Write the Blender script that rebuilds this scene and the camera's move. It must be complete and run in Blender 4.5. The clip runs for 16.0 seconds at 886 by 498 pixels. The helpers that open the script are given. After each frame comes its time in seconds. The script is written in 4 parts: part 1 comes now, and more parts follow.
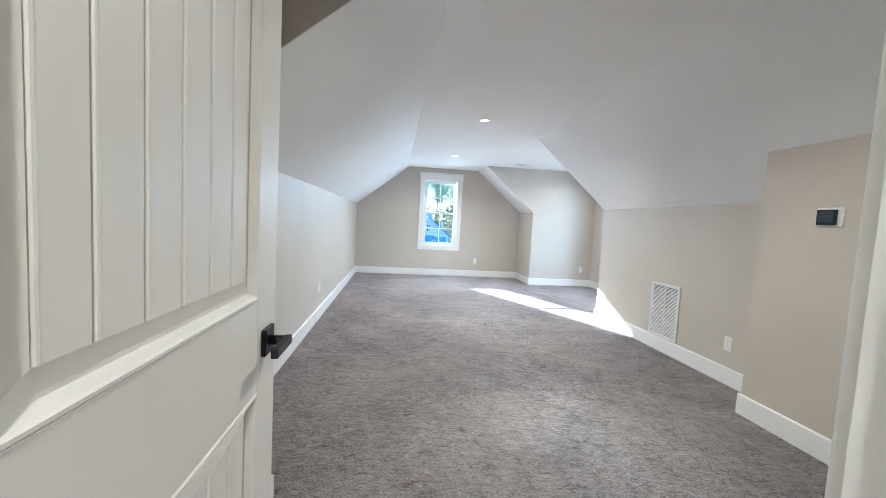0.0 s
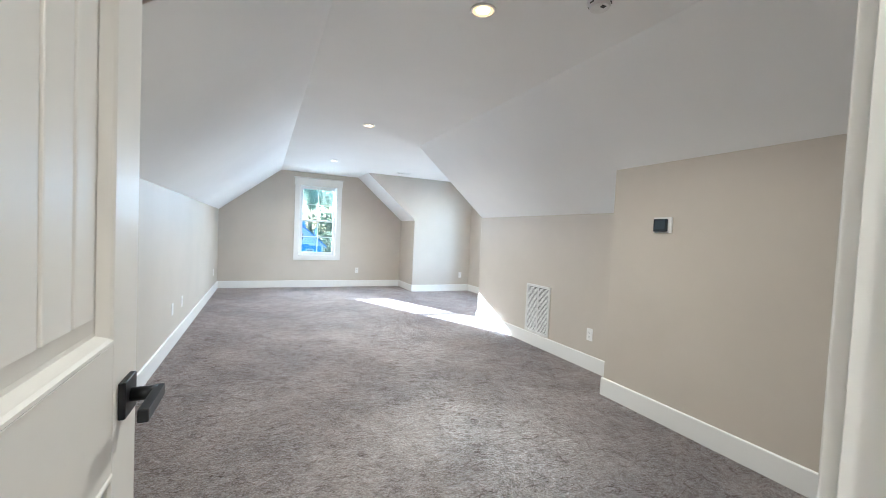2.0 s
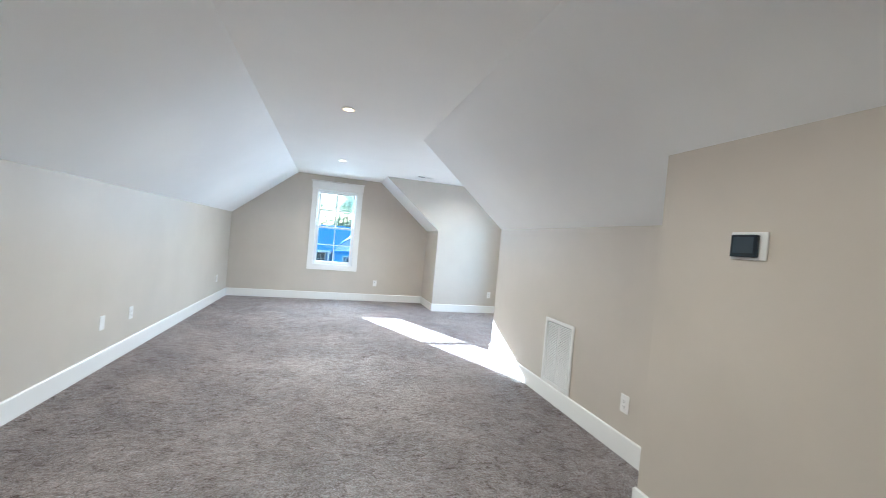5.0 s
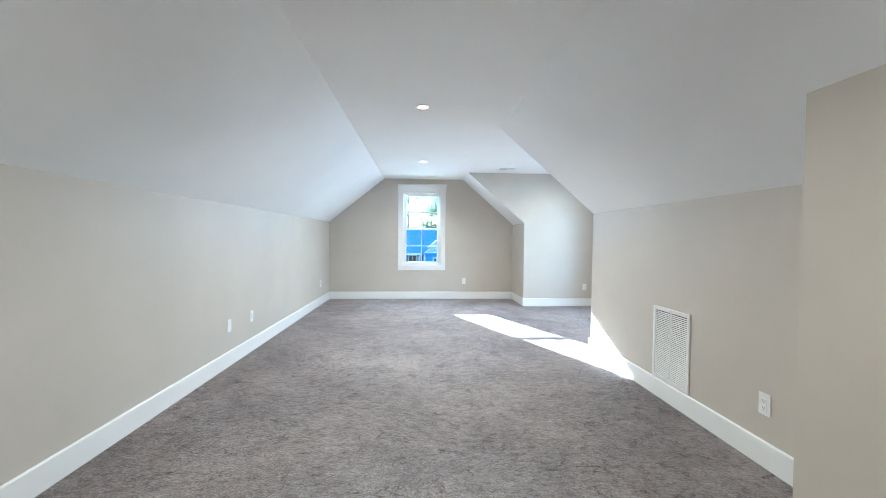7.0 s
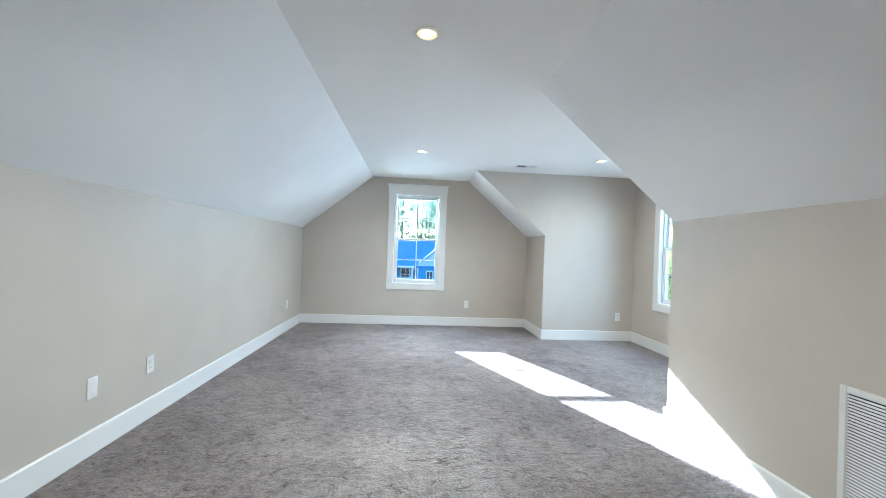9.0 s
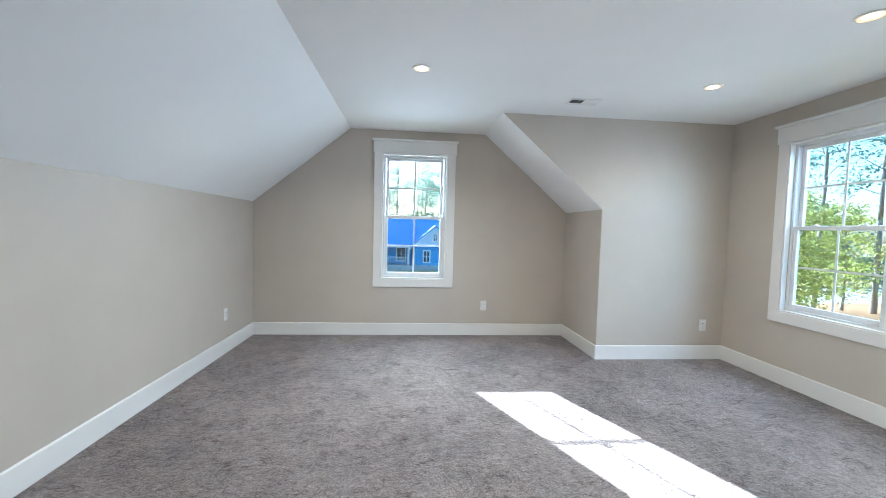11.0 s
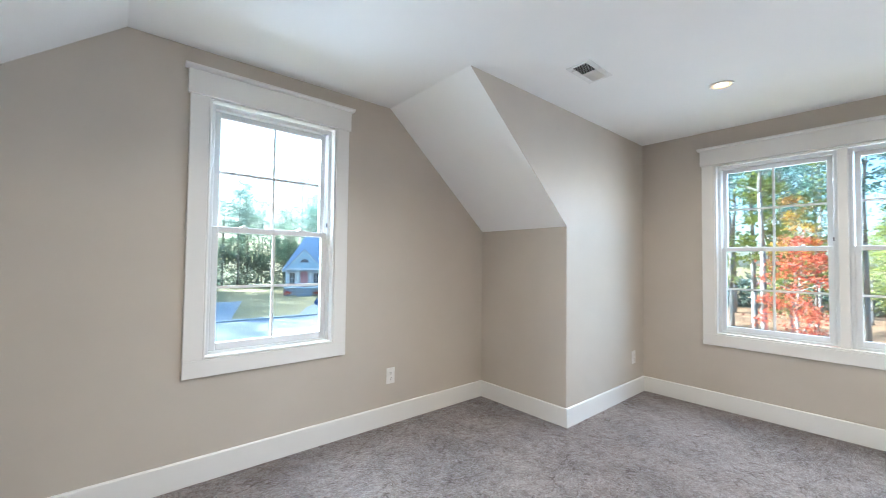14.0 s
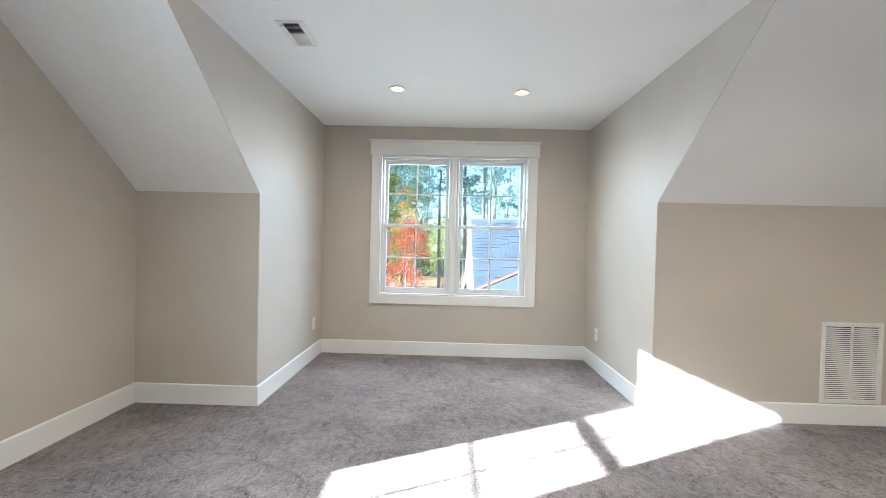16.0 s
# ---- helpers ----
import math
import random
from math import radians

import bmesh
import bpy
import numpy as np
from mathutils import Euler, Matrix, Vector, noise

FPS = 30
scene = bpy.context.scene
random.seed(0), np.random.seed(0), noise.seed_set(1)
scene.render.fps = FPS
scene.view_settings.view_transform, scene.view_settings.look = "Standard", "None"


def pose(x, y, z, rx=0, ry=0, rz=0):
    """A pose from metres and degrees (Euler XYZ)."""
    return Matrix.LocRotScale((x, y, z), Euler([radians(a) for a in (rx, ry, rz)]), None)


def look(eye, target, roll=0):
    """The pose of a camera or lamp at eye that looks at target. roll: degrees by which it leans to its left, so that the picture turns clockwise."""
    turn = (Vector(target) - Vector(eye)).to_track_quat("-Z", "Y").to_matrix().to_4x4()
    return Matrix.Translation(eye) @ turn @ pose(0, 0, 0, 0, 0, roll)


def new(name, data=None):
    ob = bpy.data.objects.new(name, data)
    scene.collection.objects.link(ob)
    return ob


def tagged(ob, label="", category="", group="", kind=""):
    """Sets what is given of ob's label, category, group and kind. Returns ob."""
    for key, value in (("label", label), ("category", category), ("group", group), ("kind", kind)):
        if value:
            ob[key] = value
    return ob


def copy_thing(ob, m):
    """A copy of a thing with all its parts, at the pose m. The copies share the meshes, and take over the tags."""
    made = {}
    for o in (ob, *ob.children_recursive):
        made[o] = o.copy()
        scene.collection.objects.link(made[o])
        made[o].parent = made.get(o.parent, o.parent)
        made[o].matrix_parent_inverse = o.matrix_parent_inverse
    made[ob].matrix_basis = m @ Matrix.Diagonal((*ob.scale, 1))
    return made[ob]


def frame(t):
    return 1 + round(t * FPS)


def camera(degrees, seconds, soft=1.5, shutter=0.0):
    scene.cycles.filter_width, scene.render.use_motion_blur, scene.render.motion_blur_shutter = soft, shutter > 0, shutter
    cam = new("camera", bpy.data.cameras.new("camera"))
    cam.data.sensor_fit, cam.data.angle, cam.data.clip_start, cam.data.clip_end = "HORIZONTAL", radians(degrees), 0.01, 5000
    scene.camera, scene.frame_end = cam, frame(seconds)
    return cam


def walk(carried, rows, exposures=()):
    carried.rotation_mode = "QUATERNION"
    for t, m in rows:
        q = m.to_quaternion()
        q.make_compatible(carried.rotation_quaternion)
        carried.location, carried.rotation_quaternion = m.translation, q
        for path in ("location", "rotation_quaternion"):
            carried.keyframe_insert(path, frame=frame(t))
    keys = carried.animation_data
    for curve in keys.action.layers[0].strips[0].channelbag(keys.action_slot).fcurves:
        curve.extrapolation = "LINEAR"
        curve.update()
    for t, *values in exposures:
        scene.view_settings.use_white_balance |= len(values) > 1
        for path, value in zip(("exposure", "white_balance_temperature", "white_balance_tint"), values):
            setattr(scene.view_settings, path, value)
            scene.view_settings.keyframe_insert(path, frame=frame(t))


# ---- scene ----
cam = camera(97.8, 16.0, 0.8, 0.12)
PATH = [
    (0, (0.899, -8.829, 1.254), (1.14, -6.849, 1.11), 3.1),
    (0.5, (0.845, -8.819, 1.265), (1.204, -6.855, 1.139), 2.5),
    (1, (0.825, -8.803, 1.265), (1.322, -6.869, 1.155), 2.4),
    (1.5, (0.803, -8.771, 1.26), (1.461, -6.884, 1.166), 2.8),
    (2, (0.81, -8.708, 1.254), (1.653, -6.895, 1.181), 2.7),
    (2.5, (0.869, -8.553, 1.274), (1.923, -6.854, 1.219), 1.9),
    (3, (0.96, -8.439, 1.261), (2.2, -6.869, 1.241), 1.3),
    (3.5, (1.118, -8.287, 1.258), (2.503, -6.844, 1.276), 1.0),
    (4, (1.34, -8.078, 1.29), (2.786, -6.698, 1.335), 1.5),
    (4.5, (1.555, -8.014, 1.282), (2.721, -6.39, 1.326), 3.5),
    (5, (1.779, -8.003, 1.298), (2.343, -6.084, 1.272), 5.0),
    (5.2, (1.8, -8.012, 1.286), (2.204, -6.054, 1.235), 4.3),
    (7.3, (1.833, -7.862, 1.247), (1.948, -5.866, 1.197), 0.5),
    (7.5, (1.82, -7.73, 1.247), (1.934, -5.733, 1.212), 0.5),
    (8, (1.813, -7.37, 1.25), (1.951, -5.375, 1.225), 1.1),
    (8.5, (1.832, -6.931, 1.261), (1.967, -4.936, 1.254), 1.8),
    (9, (1.818, -6.478, 1.246), (1.969, -4.484, 1.257), 2.1),
    (9.2, (1.847, -6.291, 1.255), (2.007, -4.297, 1.257), 2.0),
    (11.3, (1.788, -4.41, 1.29), (1.964, -2.421, 1.185), 1.5),
    (11.5, (1.741, -4.249, 1.263), (1.929, -2.259, 1.191), 1.7),
    (12, (1.673, -3.873, 1.265), (1.901, -1.886, 1.215), 1.8),
    (12.5, (1.572, -3.477, 1.29), (1.914, -1.506, 1.267), 1.6),
    (13, (1.365, -3.159, 1.291), (1.96, -1.25, 1.273), 1.2),
    (13.5, (1.193, -2.861, 1.243), (2.093, -1.075, 1.268), 0.8),
    (14, (1.086, -2.554, 1.25), (2.379, -1.03, 1.314), 0.7),
    (14.5, (0.986, -2.334, 1.249), (2.789, -1.469, 1.284), 0.5),
    (15, (0.971, -2.285, 1.228), (2.953, -2.018, 1.224), 1.5),
    (15.5, (0.975, -2.282, 1.205), (2.974, -2.223, 1.191), 1.6),
    (16, (0.985, -2.269, 1.21), (2.984, -2.234, 1.178), 1.4),
]
EXPOSURES = [(0, 4.24, 4700, 1.8), (1, 4.25, 4730, 3), (2, 4.36, 4750, 1.6), (2.5, 4.42, 4790, 1.4), (3, 4.31, 4840, 2.2), (3.5, 4.36, 4850, 1.4), (4, 4.37, 4900, 3.1), (4.5, 4.27, 4810, 2.4), (5, 4.24, 4730, 1.6), (7.5, 4.29, 4630, -0.8), (8, 4.21, 4620, -0.9), (8.5, 4.14, 4660, 0.3), (9, 4.04, 4650, -1.8), (11.5, 3.73, 4890, 2.3), (12, 3.81, 4900, 1.1), (12.5, 3.91, 5090, 2.5), (13, 3.97, 5090, 1.7), (13.5, 3.96, 5130, 4.2), (14, 3.92, 5110, 4.9), (14.5, 3.79, 5110, 4.9), (15, 3.72, 5100, 4.2), (15.5, 3.85, 5150, 4.4), (16, 3.85, 5150, 4.3)]
walk(cam, [(t, look(eye, target, roll)) for t, eye, target, roll in PATH], EXPOSURES)

# ---- world, sun and lamps ----
SUN_WAY = Vector((1.53, -3.3, -1.44)).normalized()
world = bpy.data.worlds.new("sky")
scene.world = world
world.use_nodes = True
_nt = world.node_tree
_sky = _nt.nodes.new("ShaderNodeTexSky")
_sky.sky_type = "NISHITA"
_sky.sun_disc = False
_sky.sun_elevation = math.asin(-SUN_WAY.z)
_sky.sun_rotation = math.atan2(-SUN_WAY.x, -SUN_WAY.y)
_sky.air_density, _sky.dust_density, _sky.ozone_density = 1.0, 2.0, 1.0
_nt.links.new(_sky.outputs[0], _nt.nodes["Background"].inputs[0])
_nt.nodes["Background"].inputs[1].default_value = 0.09

sun = new("sun", bpy.data.lights.new("sun", "SUN"))
sun.data.energy, sun.data.angle, sun.data.color = 5.0, radians(0.5), (1.0, 0.93, 0.82)
sun.matrix_world = look((-20, 45, 20), Vector((-20, 45, 20)) + SUN_WAY)


def window_glow(name, m, width, height, energy):
    """Sky light that enters by a window opening."""
    data = bpy.data.lights.new(name, "AREA")
    data.shape, data.size, data.size_y, data.energy = "RECTANGLE", width, height, energy
    data.color = (0.90, 0.96, 1.0)
    ob = new(name, data)
    ob.matrix_world = m
    return ob


# ---- sizes of the room ----
W, L_BACK = 3.742, -8.55
KL, KR, H = 1.555, 1.532, 2.44
CL, CR = 1.10, 2.695
DX, DY0, DY1 = 5.12, -0.897, -3.727
BUMP_X, BUMP_Y = 3.384, -6.43
ALC_X, ALC_Y = 0.41, -7.20
GROUND = -3.3


# ---- materials ----
def nodes_of(name):
    mat = bpy.data.materials.new(name)
    mat.use_nodes = True
    nt = mat.node_tree
    return mat, nt, nt.nodes["Principled BSDF"]


def coords(nt, scale=1.0, stretch=(1, 1, 1)):
    tc = nt.nodes.new("ShaderNodeTexCoord")
    mp = nt.nodes.new("ShaderNodeMapping")
    mp.inputs["Scale"].default_value = [scale * k for k in stretch]
    nt.links.new(tc.outputs["Object"], mp.inputs["Vector"])
    return mp.outputs[0]


def noise_tex(nt, vec, scale, detail=4.0, rough=0.55):
    n = nt.nodes.new("ShaderNodeTexNoise")
    n.inputs["Scale"].default_value = scale
    n.inputs["Detail"].default_value = detail
    n.inputs["Roughness"].default_value = rough
    nt.links.new(vec, n.inputs["Vector"])
    return n.outputs["Fac"]


def ramp(nt, fac, stops):
    r = nt.nodes.new("ShaderNodeValToRGB")
    el = r.color_ramp.elements
    while len(el) < len(stops):
        el.new(0.5)
    for e, (p, c) in zip(el, stops):
        e.position, e.color = p, (*c, 1)
    nt.links.new(fac, r.inputs[0])
    return r.outputs[0]


def bump(nt, bsdf, height, strength, distance):
    b = nt.nodes.new("ShaderNodeBump")
    b.inputs["Strength"].default_value, b.inputs["Distance"].default_value = strength, distance
    nt.links.new(height, b.inputs["Height"])
    nt.links.new(b.outputs[0], bsdf.inputs["Normal"])
    return b


def shade(c, k):
    return tuple(min(1.0, x * k) for x in c)


def paint(name, color, rough=0.6, var=0.04, grain=320.0, strength=0.12):
    """Rolled wall paint or sprayed trim paint: faint mottling and an orange-peel relief."""
    mat, nt, b = nodes_of(name)
    v = coords(nt)
    big = noise_tex(nt, v, 1.7, 5)
    nt.links.new(ramp(nt, big, [(0.3, shade(color, 1 - var)), (0.7, shade(color, 1 + var))]), b.inputs["Base Color"])
    b.inputs["Roughness"].default_value = rough
    fine = noise_tex(nt, v, grain, 3)
    bump(nt, b, fine, strength, 0.0015)
    return mat


def plain(name, color, rough=0.5, metal=0.0):
    mat, nt, b = nodes_of(name)
    v = coords(nt)
    n = noise_tex(nt, v, 14.0, 4)
    nt.links.new(ramp(nt, n, [(0.3, shade(color, 0.93)), (0.7, shade(color, 1.07))]), b.inputs["Base Color"])
    b.inputs["Roughness"].default_value, b.inputs["Metallic"].default_value = rough, metal
    return mat


def multiply(nt, a, b, fac=1.0):
    m = nt.nodes.new("ShaderNodeMix")
    m.data_type, m.blend_type = "RGBA", "MULTIPLY"
    m.inputs[0].default_value = fac
    nt.links.new(a, m.inputs[6])
    nt.links.new(b, m.inputs[7])
    return m.outputs[2]


def weigh(nt, a, k, b):
    m = nt.nodes.new("ShaderNodeMath")
    m.operation = "MULTIPLY_ADD"
    nt.links.new(a, m.inputs[0])
    m.inputs[1].default_value = k
    nt.links.new(b, m.inputs[2])
    return m.outputs[0]


def creases(nt, scale, stretch, warp, wide):
    """Thin broken creases in the pile: cell borders on warped coordinates. 1 in a crease, 0 elsewhere."""
    v = coords(nt, 1.0, stretch)
    n = nt.nodes.new("ShaderNodeTexNoise")
    n.inputs["Scale"].default_value, n.inputs["Detail"].default_value = scale * 1.3, 4.0
    nt.links.new(v, n.inputs["Vector"])
    add = nt.nodes.new("ShaderNodeVectorMath")
    add.operation = "MULTIPLY_ADD"
    nt.links.new(n.outputs["Color"], add.inputs[0])
    add.inputs[1].default_value = (warp / scale,) * 3
    nt.links.new(v, add.inputs[2])
    vor = nt.nodes.new("ShaderNodeTexVoronoi")
    vor.feature = "DISTANCE_TO_EDGE"
    vor.inputs["Scale"].default_value = scale
    nt.links.new(add.outputs[0], vor.inputs["Vector"])
    line = ramp(nt, vor.outputs["Distance"], [(0.0, (1, 1, 1)), (wide, (0, 0, 0))])
    where = ramp(nt, noise_tex(nt, v, scale * 0.8, 4, 0.7), [(0.50, (0, 0, 0)), (0.60, (1, 1, 1))])
    return multiply(nt, line, where)


def carpet_material():
    """Cut pile: broad tread marks, brushed strokes, broken creases with the shade of their gaps put into the colour,
    tufts and fibres.
    """
    mat, nt, b = nodes_of("cut_pile_carpet")
    v = coords(nt)
    tread = noise_tex(nt, v, 1.3, 4, 0.55)
    stroke = noise_tex(nt, coords(nt, 1.0, (1.0, 0.7, 1.0)), 6.5, 6, 0.66)
    clump = noise_tex(nt, coords(nt, 1.0, (0.85, 1.0, 1.0)), 24.0, 5, 0.66)
    tuft = noise_tex(nt, v, 80.0, 3, 0.75)
    fibre = noise_tex(nt, v, 230.0, 3, 0.8)
    c = ramp(nt, tread, [(0.34, (0.34, 0.262, 0.226)), (0.50, (0.44, 0.346, 0.305)), (0.66, (0.55, 0.443, 0.398))])
    pile = multiply(nt, ramp(nt, stroke, [(0.32, (0.80, 0.79, 0.78)), (0.50, (1.0, 1.0, 1.0)), (0.70, (1.20, 1.20, 1.20))]),
                    ramp(nt, clump, [(0.34, (0.70, 0.68, 0.67)), (0.48, (0.97, 0.97, 0.97)), (0.66, (1.18, 1.18, 1.18))]))
    pile = multiply(nt, pile, ramp(nt, tuft, [(0.38, (0.58, 0.57, 0.57)), (0.60, (1.18, 1.18, 1.18))]))
    pile = multiply(nt, pile, ramp(nt, fibre, [(0.38, (0.50, 0.50, 0.50)), (0.60, (1.22, 1.22, 1.22))]), 0.9)
    gap = creases(nt, 8.0, (0.8, 1.0, 1.0), 1.6, 0.05)
    small = creases(nt, 19.0, (0.8, 1.0, 1.0), 1.6, 0.07)
    # shade down in the creases is painted into the pile colour
    pile = multiply(nt, pile, ramp(nt, gap, [(0.0, (1, 1, 1)), (0.8, (0.50, 0.47, 0.46))]))
    pile = multiply(nt, pile, ramp(nt, small, [(0.0, (1, 1, 1)), (0.8, (0.64, 0.61, 0.60))]))
    nt.links.new(multiply(nt, c, pile), b.inputs["Base Color"])
    b.inputs["Roughness"].default_value = 0.95
    b.inputs["Sheen Weight"].default_value = 0.8
    b.inputs["Sheen Roughness"].default_value = 0.30
    nt.links.new(multiply(nt, ramp(nt, tread, [(0.3, (0.78, 0.83, 0.92)), (0.7, (0.92, 0.96, 1.0))]), pile), b.inputs["Sheen Tint"])
    hgt = weigh(nt, stroke, 2.4, weigh(nt, clump, 2.8, weigh(nt, tuft, 1.1, fibre)))
    hgt = weigh(nt, gap, -0.6, weigh(nt, small, -0.4, hgt))
    bump(nt, b, hgt, 1.0, 0.028)
    return mat


def glass_material():
    mat = bpy.data.materials.new("window_glass")
    mat.use_nodes = True
    nt = mat.node_tree
    nt.nodes.remove(nt.nodes["Principled BSDF"])
    out = nt.nodes["Material Output"]
    tr = nt.nodes.new("ShaderNodeBsdfTransparent")
    tr.inputs[0].default_value = (0.60, 0.64, 0.65, 1)
    gl = nt.nodes.new("ShaderNodeBsdfGlossy")
    gl.inputs["Roughness"].default_value = 0.02
    mx = nt.nodes.new("ShaderNodeMixShader")
    mx.inputs[0].default_value = 0.04
    nt.links.new(tr.outputs[0], mx.inputs[1])
    nt.links.new(gl.outputs[0], mx.inputs[2])
    nt.links.new(mx.outputs[0], out.inputs[0])
    return mat


def lamp_material(name, glow, strength):
    mat, nt, b = nodes_of(name)
    b.inputs["Base Color"].default_value = (0.9, 0.85, 0.75, 1)
    b.inputs["Emission Color"].default_value = (*glow, 1)
    b.inputs["Emission Strength"].default_value = strength
    return mat


def leaf_material(name, a, c):
    mat, nt, b = nodes_of(name)
    g = nt.nodes.new("ShaderNodeNewGeometry")
    nt.links.new(ramp(nt, g.outputs["Random Per Island"], [(0.0, a), (1.0, c)]), b.inputs["Base Color"])
    b.inputs["Roughness"].default_value = 0.6
    tl = nt.nodes.new("ShaderNodeBsdfTranslucent")
    nt.links.new(b.inputs["Base Color"].links[0].from_socket, tl.inputs[0])
    mx = nt.nodes.new("ShaderNodeMixShader")
    mx.inputs[0].default_value = 0.6
    nt.links.new(b.outputs[0], mx.inputs[1])
    nt.links.new(tl.outputs[0], mx.inputs[2])
    nt.links.new(mx.outputs[0], nt.nodes["Material Output"].inputs[0])
    return mat


def ground_material(name, a, c, scale):
    mat, nt, b = nodes_of(name)
    v = coords(nt)
    n = noise_tex(nt, v, scale, 8, 0.65)
    nt.links.new(ramp(nt, n, [(0.35, a), (0.65, c)]), b.inputs["Base Color"])
    b.inputs["Roughness"].default_value = 0.9
    return mat


WALL = paint("greige_wall_paint", (0.540, 0.491, 0.423), 0.5)
CEIL = paint("white_ceiling_paint", (0.89, 0.89, 0.88), 0.95, 0.015)
CEIL.node_tree.nodes["Principled BSDF"].inputs["Specular IOR Level"].default_value = 0.12
TRIM = paint("white_trim_paint", (0.80, 0.79, 0.765), 0.32, 0.02, 90.0, 0.04)
DOORP = paint("white_door_paint", (0.74, 0.72, 0.685), 0.42, 0.02, 60.0, 0.05)
VINYL = paint("white_vinyl", (0.73, 0.74, 0.745), 0.4, 0.01, 60.0, 0.02)
PLATE = plain("white_plastic", (0.80, 0.79, 0.77), 0.3)
SLOT = plain("dark_slot", (0.03, 0.03, 0.03), 0.6)
BLACK = plain("matte_black_metal", (0.012, 0.012, 0.013), 0.38, 0.6)
SCREEN = plain("dark_glass_screen", (0.012, 0.018, 0.026), 0.08)
GRILLE = plain("white_enamelled_steel", (0.76, 0.75, 0.73), 0.35, 0.0)
REGISTER = plain("matt_white_register", (0.80, 0.80, 0.79), 0.8)
DARK = plain("duct_shade", (0.02, 0.02, 0.02), 0.8)
STEEL = plain("brushed_steel", (0.5, 0.5, 0.5), 0.35, 1.0)
CARPET = carpet_material()
GLASS = glass_material()
LENS = lamp_material("warm_led_lens", (1.0, 0.70, 0.40), 0.5)
LENS_HALO = lamp_material("amber_lens_halo", (1.0, 0.50, 0.17), 0.085)


# ---- building helpers ----
def box(bm, x0, x1, y0, y1, z0, z1, bevel=0.0, seg=2):
    m = Matrix.LocRotScale(((x0 + x1) / 2, (y0 + y1) / 2, (z0 + z1) / 2), None, (abs(x1 - x0), abs(y1 - y0), abs(z1 - z0)))
    made = bmesh.ops.create_cube(bm, size=1.0, matrix=m)["verts"]
    if bevel:
        edges = list({e for v in made for e in v.link_edges})
        bmesh.ops.bevel(bm, geom=edges, offset=bevel, segments=seg, profile=0.6, affect="EDGES")
    return bm


def prism(bm, pts, way):
    """A solid from a flat polygon pushed along way."""
    a = [bm.verts.new(p) for p in pts]
    b = [bm.verts.new(Vector(p) + Vector(way)) for p in pts]
    n = len(pts)
    bm.faces.new(a)
    bm.faces.new(b[::-1])
    for i in range(n):
        j = (i + 1) % n
        bm.faces.new((a[j], a[i], b[i], b[j]))
    return bm


def disc(bm, r0, r1, z0, z1, seg=32, m=None):
    made = bmesh.ops.create_cone(bm, cap_ends=True, segments=seg, radius1=r0, radius2=r1, depth=z1 - z0,
                                 matrix=(m or Matrix()) @ Matrix.Translation((0, 0, (z0 + z1) / 2)))
    return made["verts"]


def mesh_of(name, bm, mat, smooth=False):
    bmesh.ops.recalc_face_normals(bm, faces=bm.faces)
    me = bpy.data.meshes.new(name)
    bm.to_mesh(me)
    bm.free()
    me.materials.append(mat)
    if smooth:
        for p in me.polygons:
            p.use_smooth = True
    return me


def part(name, bm, mat, parent=None, label="", smooth=False):
    ob = new(name, mesh_of(name, bm, mat, smooth))
    if parent is not None:
        ob.parent = parent
    if label:
        ob["label"] = label
    return ob


def piece(name, mat, dims, parent=None, bevel=0.0, label=""):
    return part(name, box(bmesh.new(), *dims, bevel=bevel), mat, parent, label)


def thing(name, label, category, m=None, group="", kind=""):
    ob = new(name)
    ob.empty_display_size = 0.1
    if m is not None:
        ob.matrix_basis = m
    return tagged(ob, label, category, group, kind)


def structure(name, bm, mat, label, category):
    return tagged(part(name, bm, mat), label, category, "", "structure")


# ---- the room: floor, walls, ceiling ----
structure("floor", box(bmesh.new(), -0.2, 5.3, -10.6, 0.2, -0.25, 0.0), CARPET, "grey-brown cut-pile carpet with tread marks", "carpet")


def wall_with_hole(x0, x1, z0, z1, hx0, hx1, hz0, hz1, y0, y1):
    """A wall slab with one rectangular opening, or a doorway down to its foot."""
    bm = bmesh.new()
    if hz0 <= z0:
        pts = [(x0, z0), (hx0, z0), (hx0, hz1), (hx1, hz1), (hx1, z0), (x1, z0), (x1, z1), (x0, z1)]
        return prism(bm, [(x, y0, z) for x, z in pts], (0, y1 - y0, 0))
    out, inn = [(x0, z0), (x1, z0), (x1, z1), (x0, z1)], [(hx0, hz0), (hx1, hz0), (hx1, hz1), (hx0, hz1)]
    a, b, c, d = ([bm.verts.new((x, y, z)) for x, z in ring] for ring, y in ((out, y0), (inn, y0), (out, y1), (inn, y1)))
    for i in range(4):
        k = (i + 1) % 4
        for q in ((a[i], a[k], b[k], b[i]), (c[k], c[i], d[i], d[k]), (a[k], a[i], c[i], c[k]), (b[i], b[k], d[k], d[i])):
            bm.faces.new(q)
    return bm


GW = dict(x0=1.478, x1=2.248, z0=0.682, z1=2.172)
DW = dict(y0=-1.512, y1=-3.088, z0=0.644, z1=2.128)

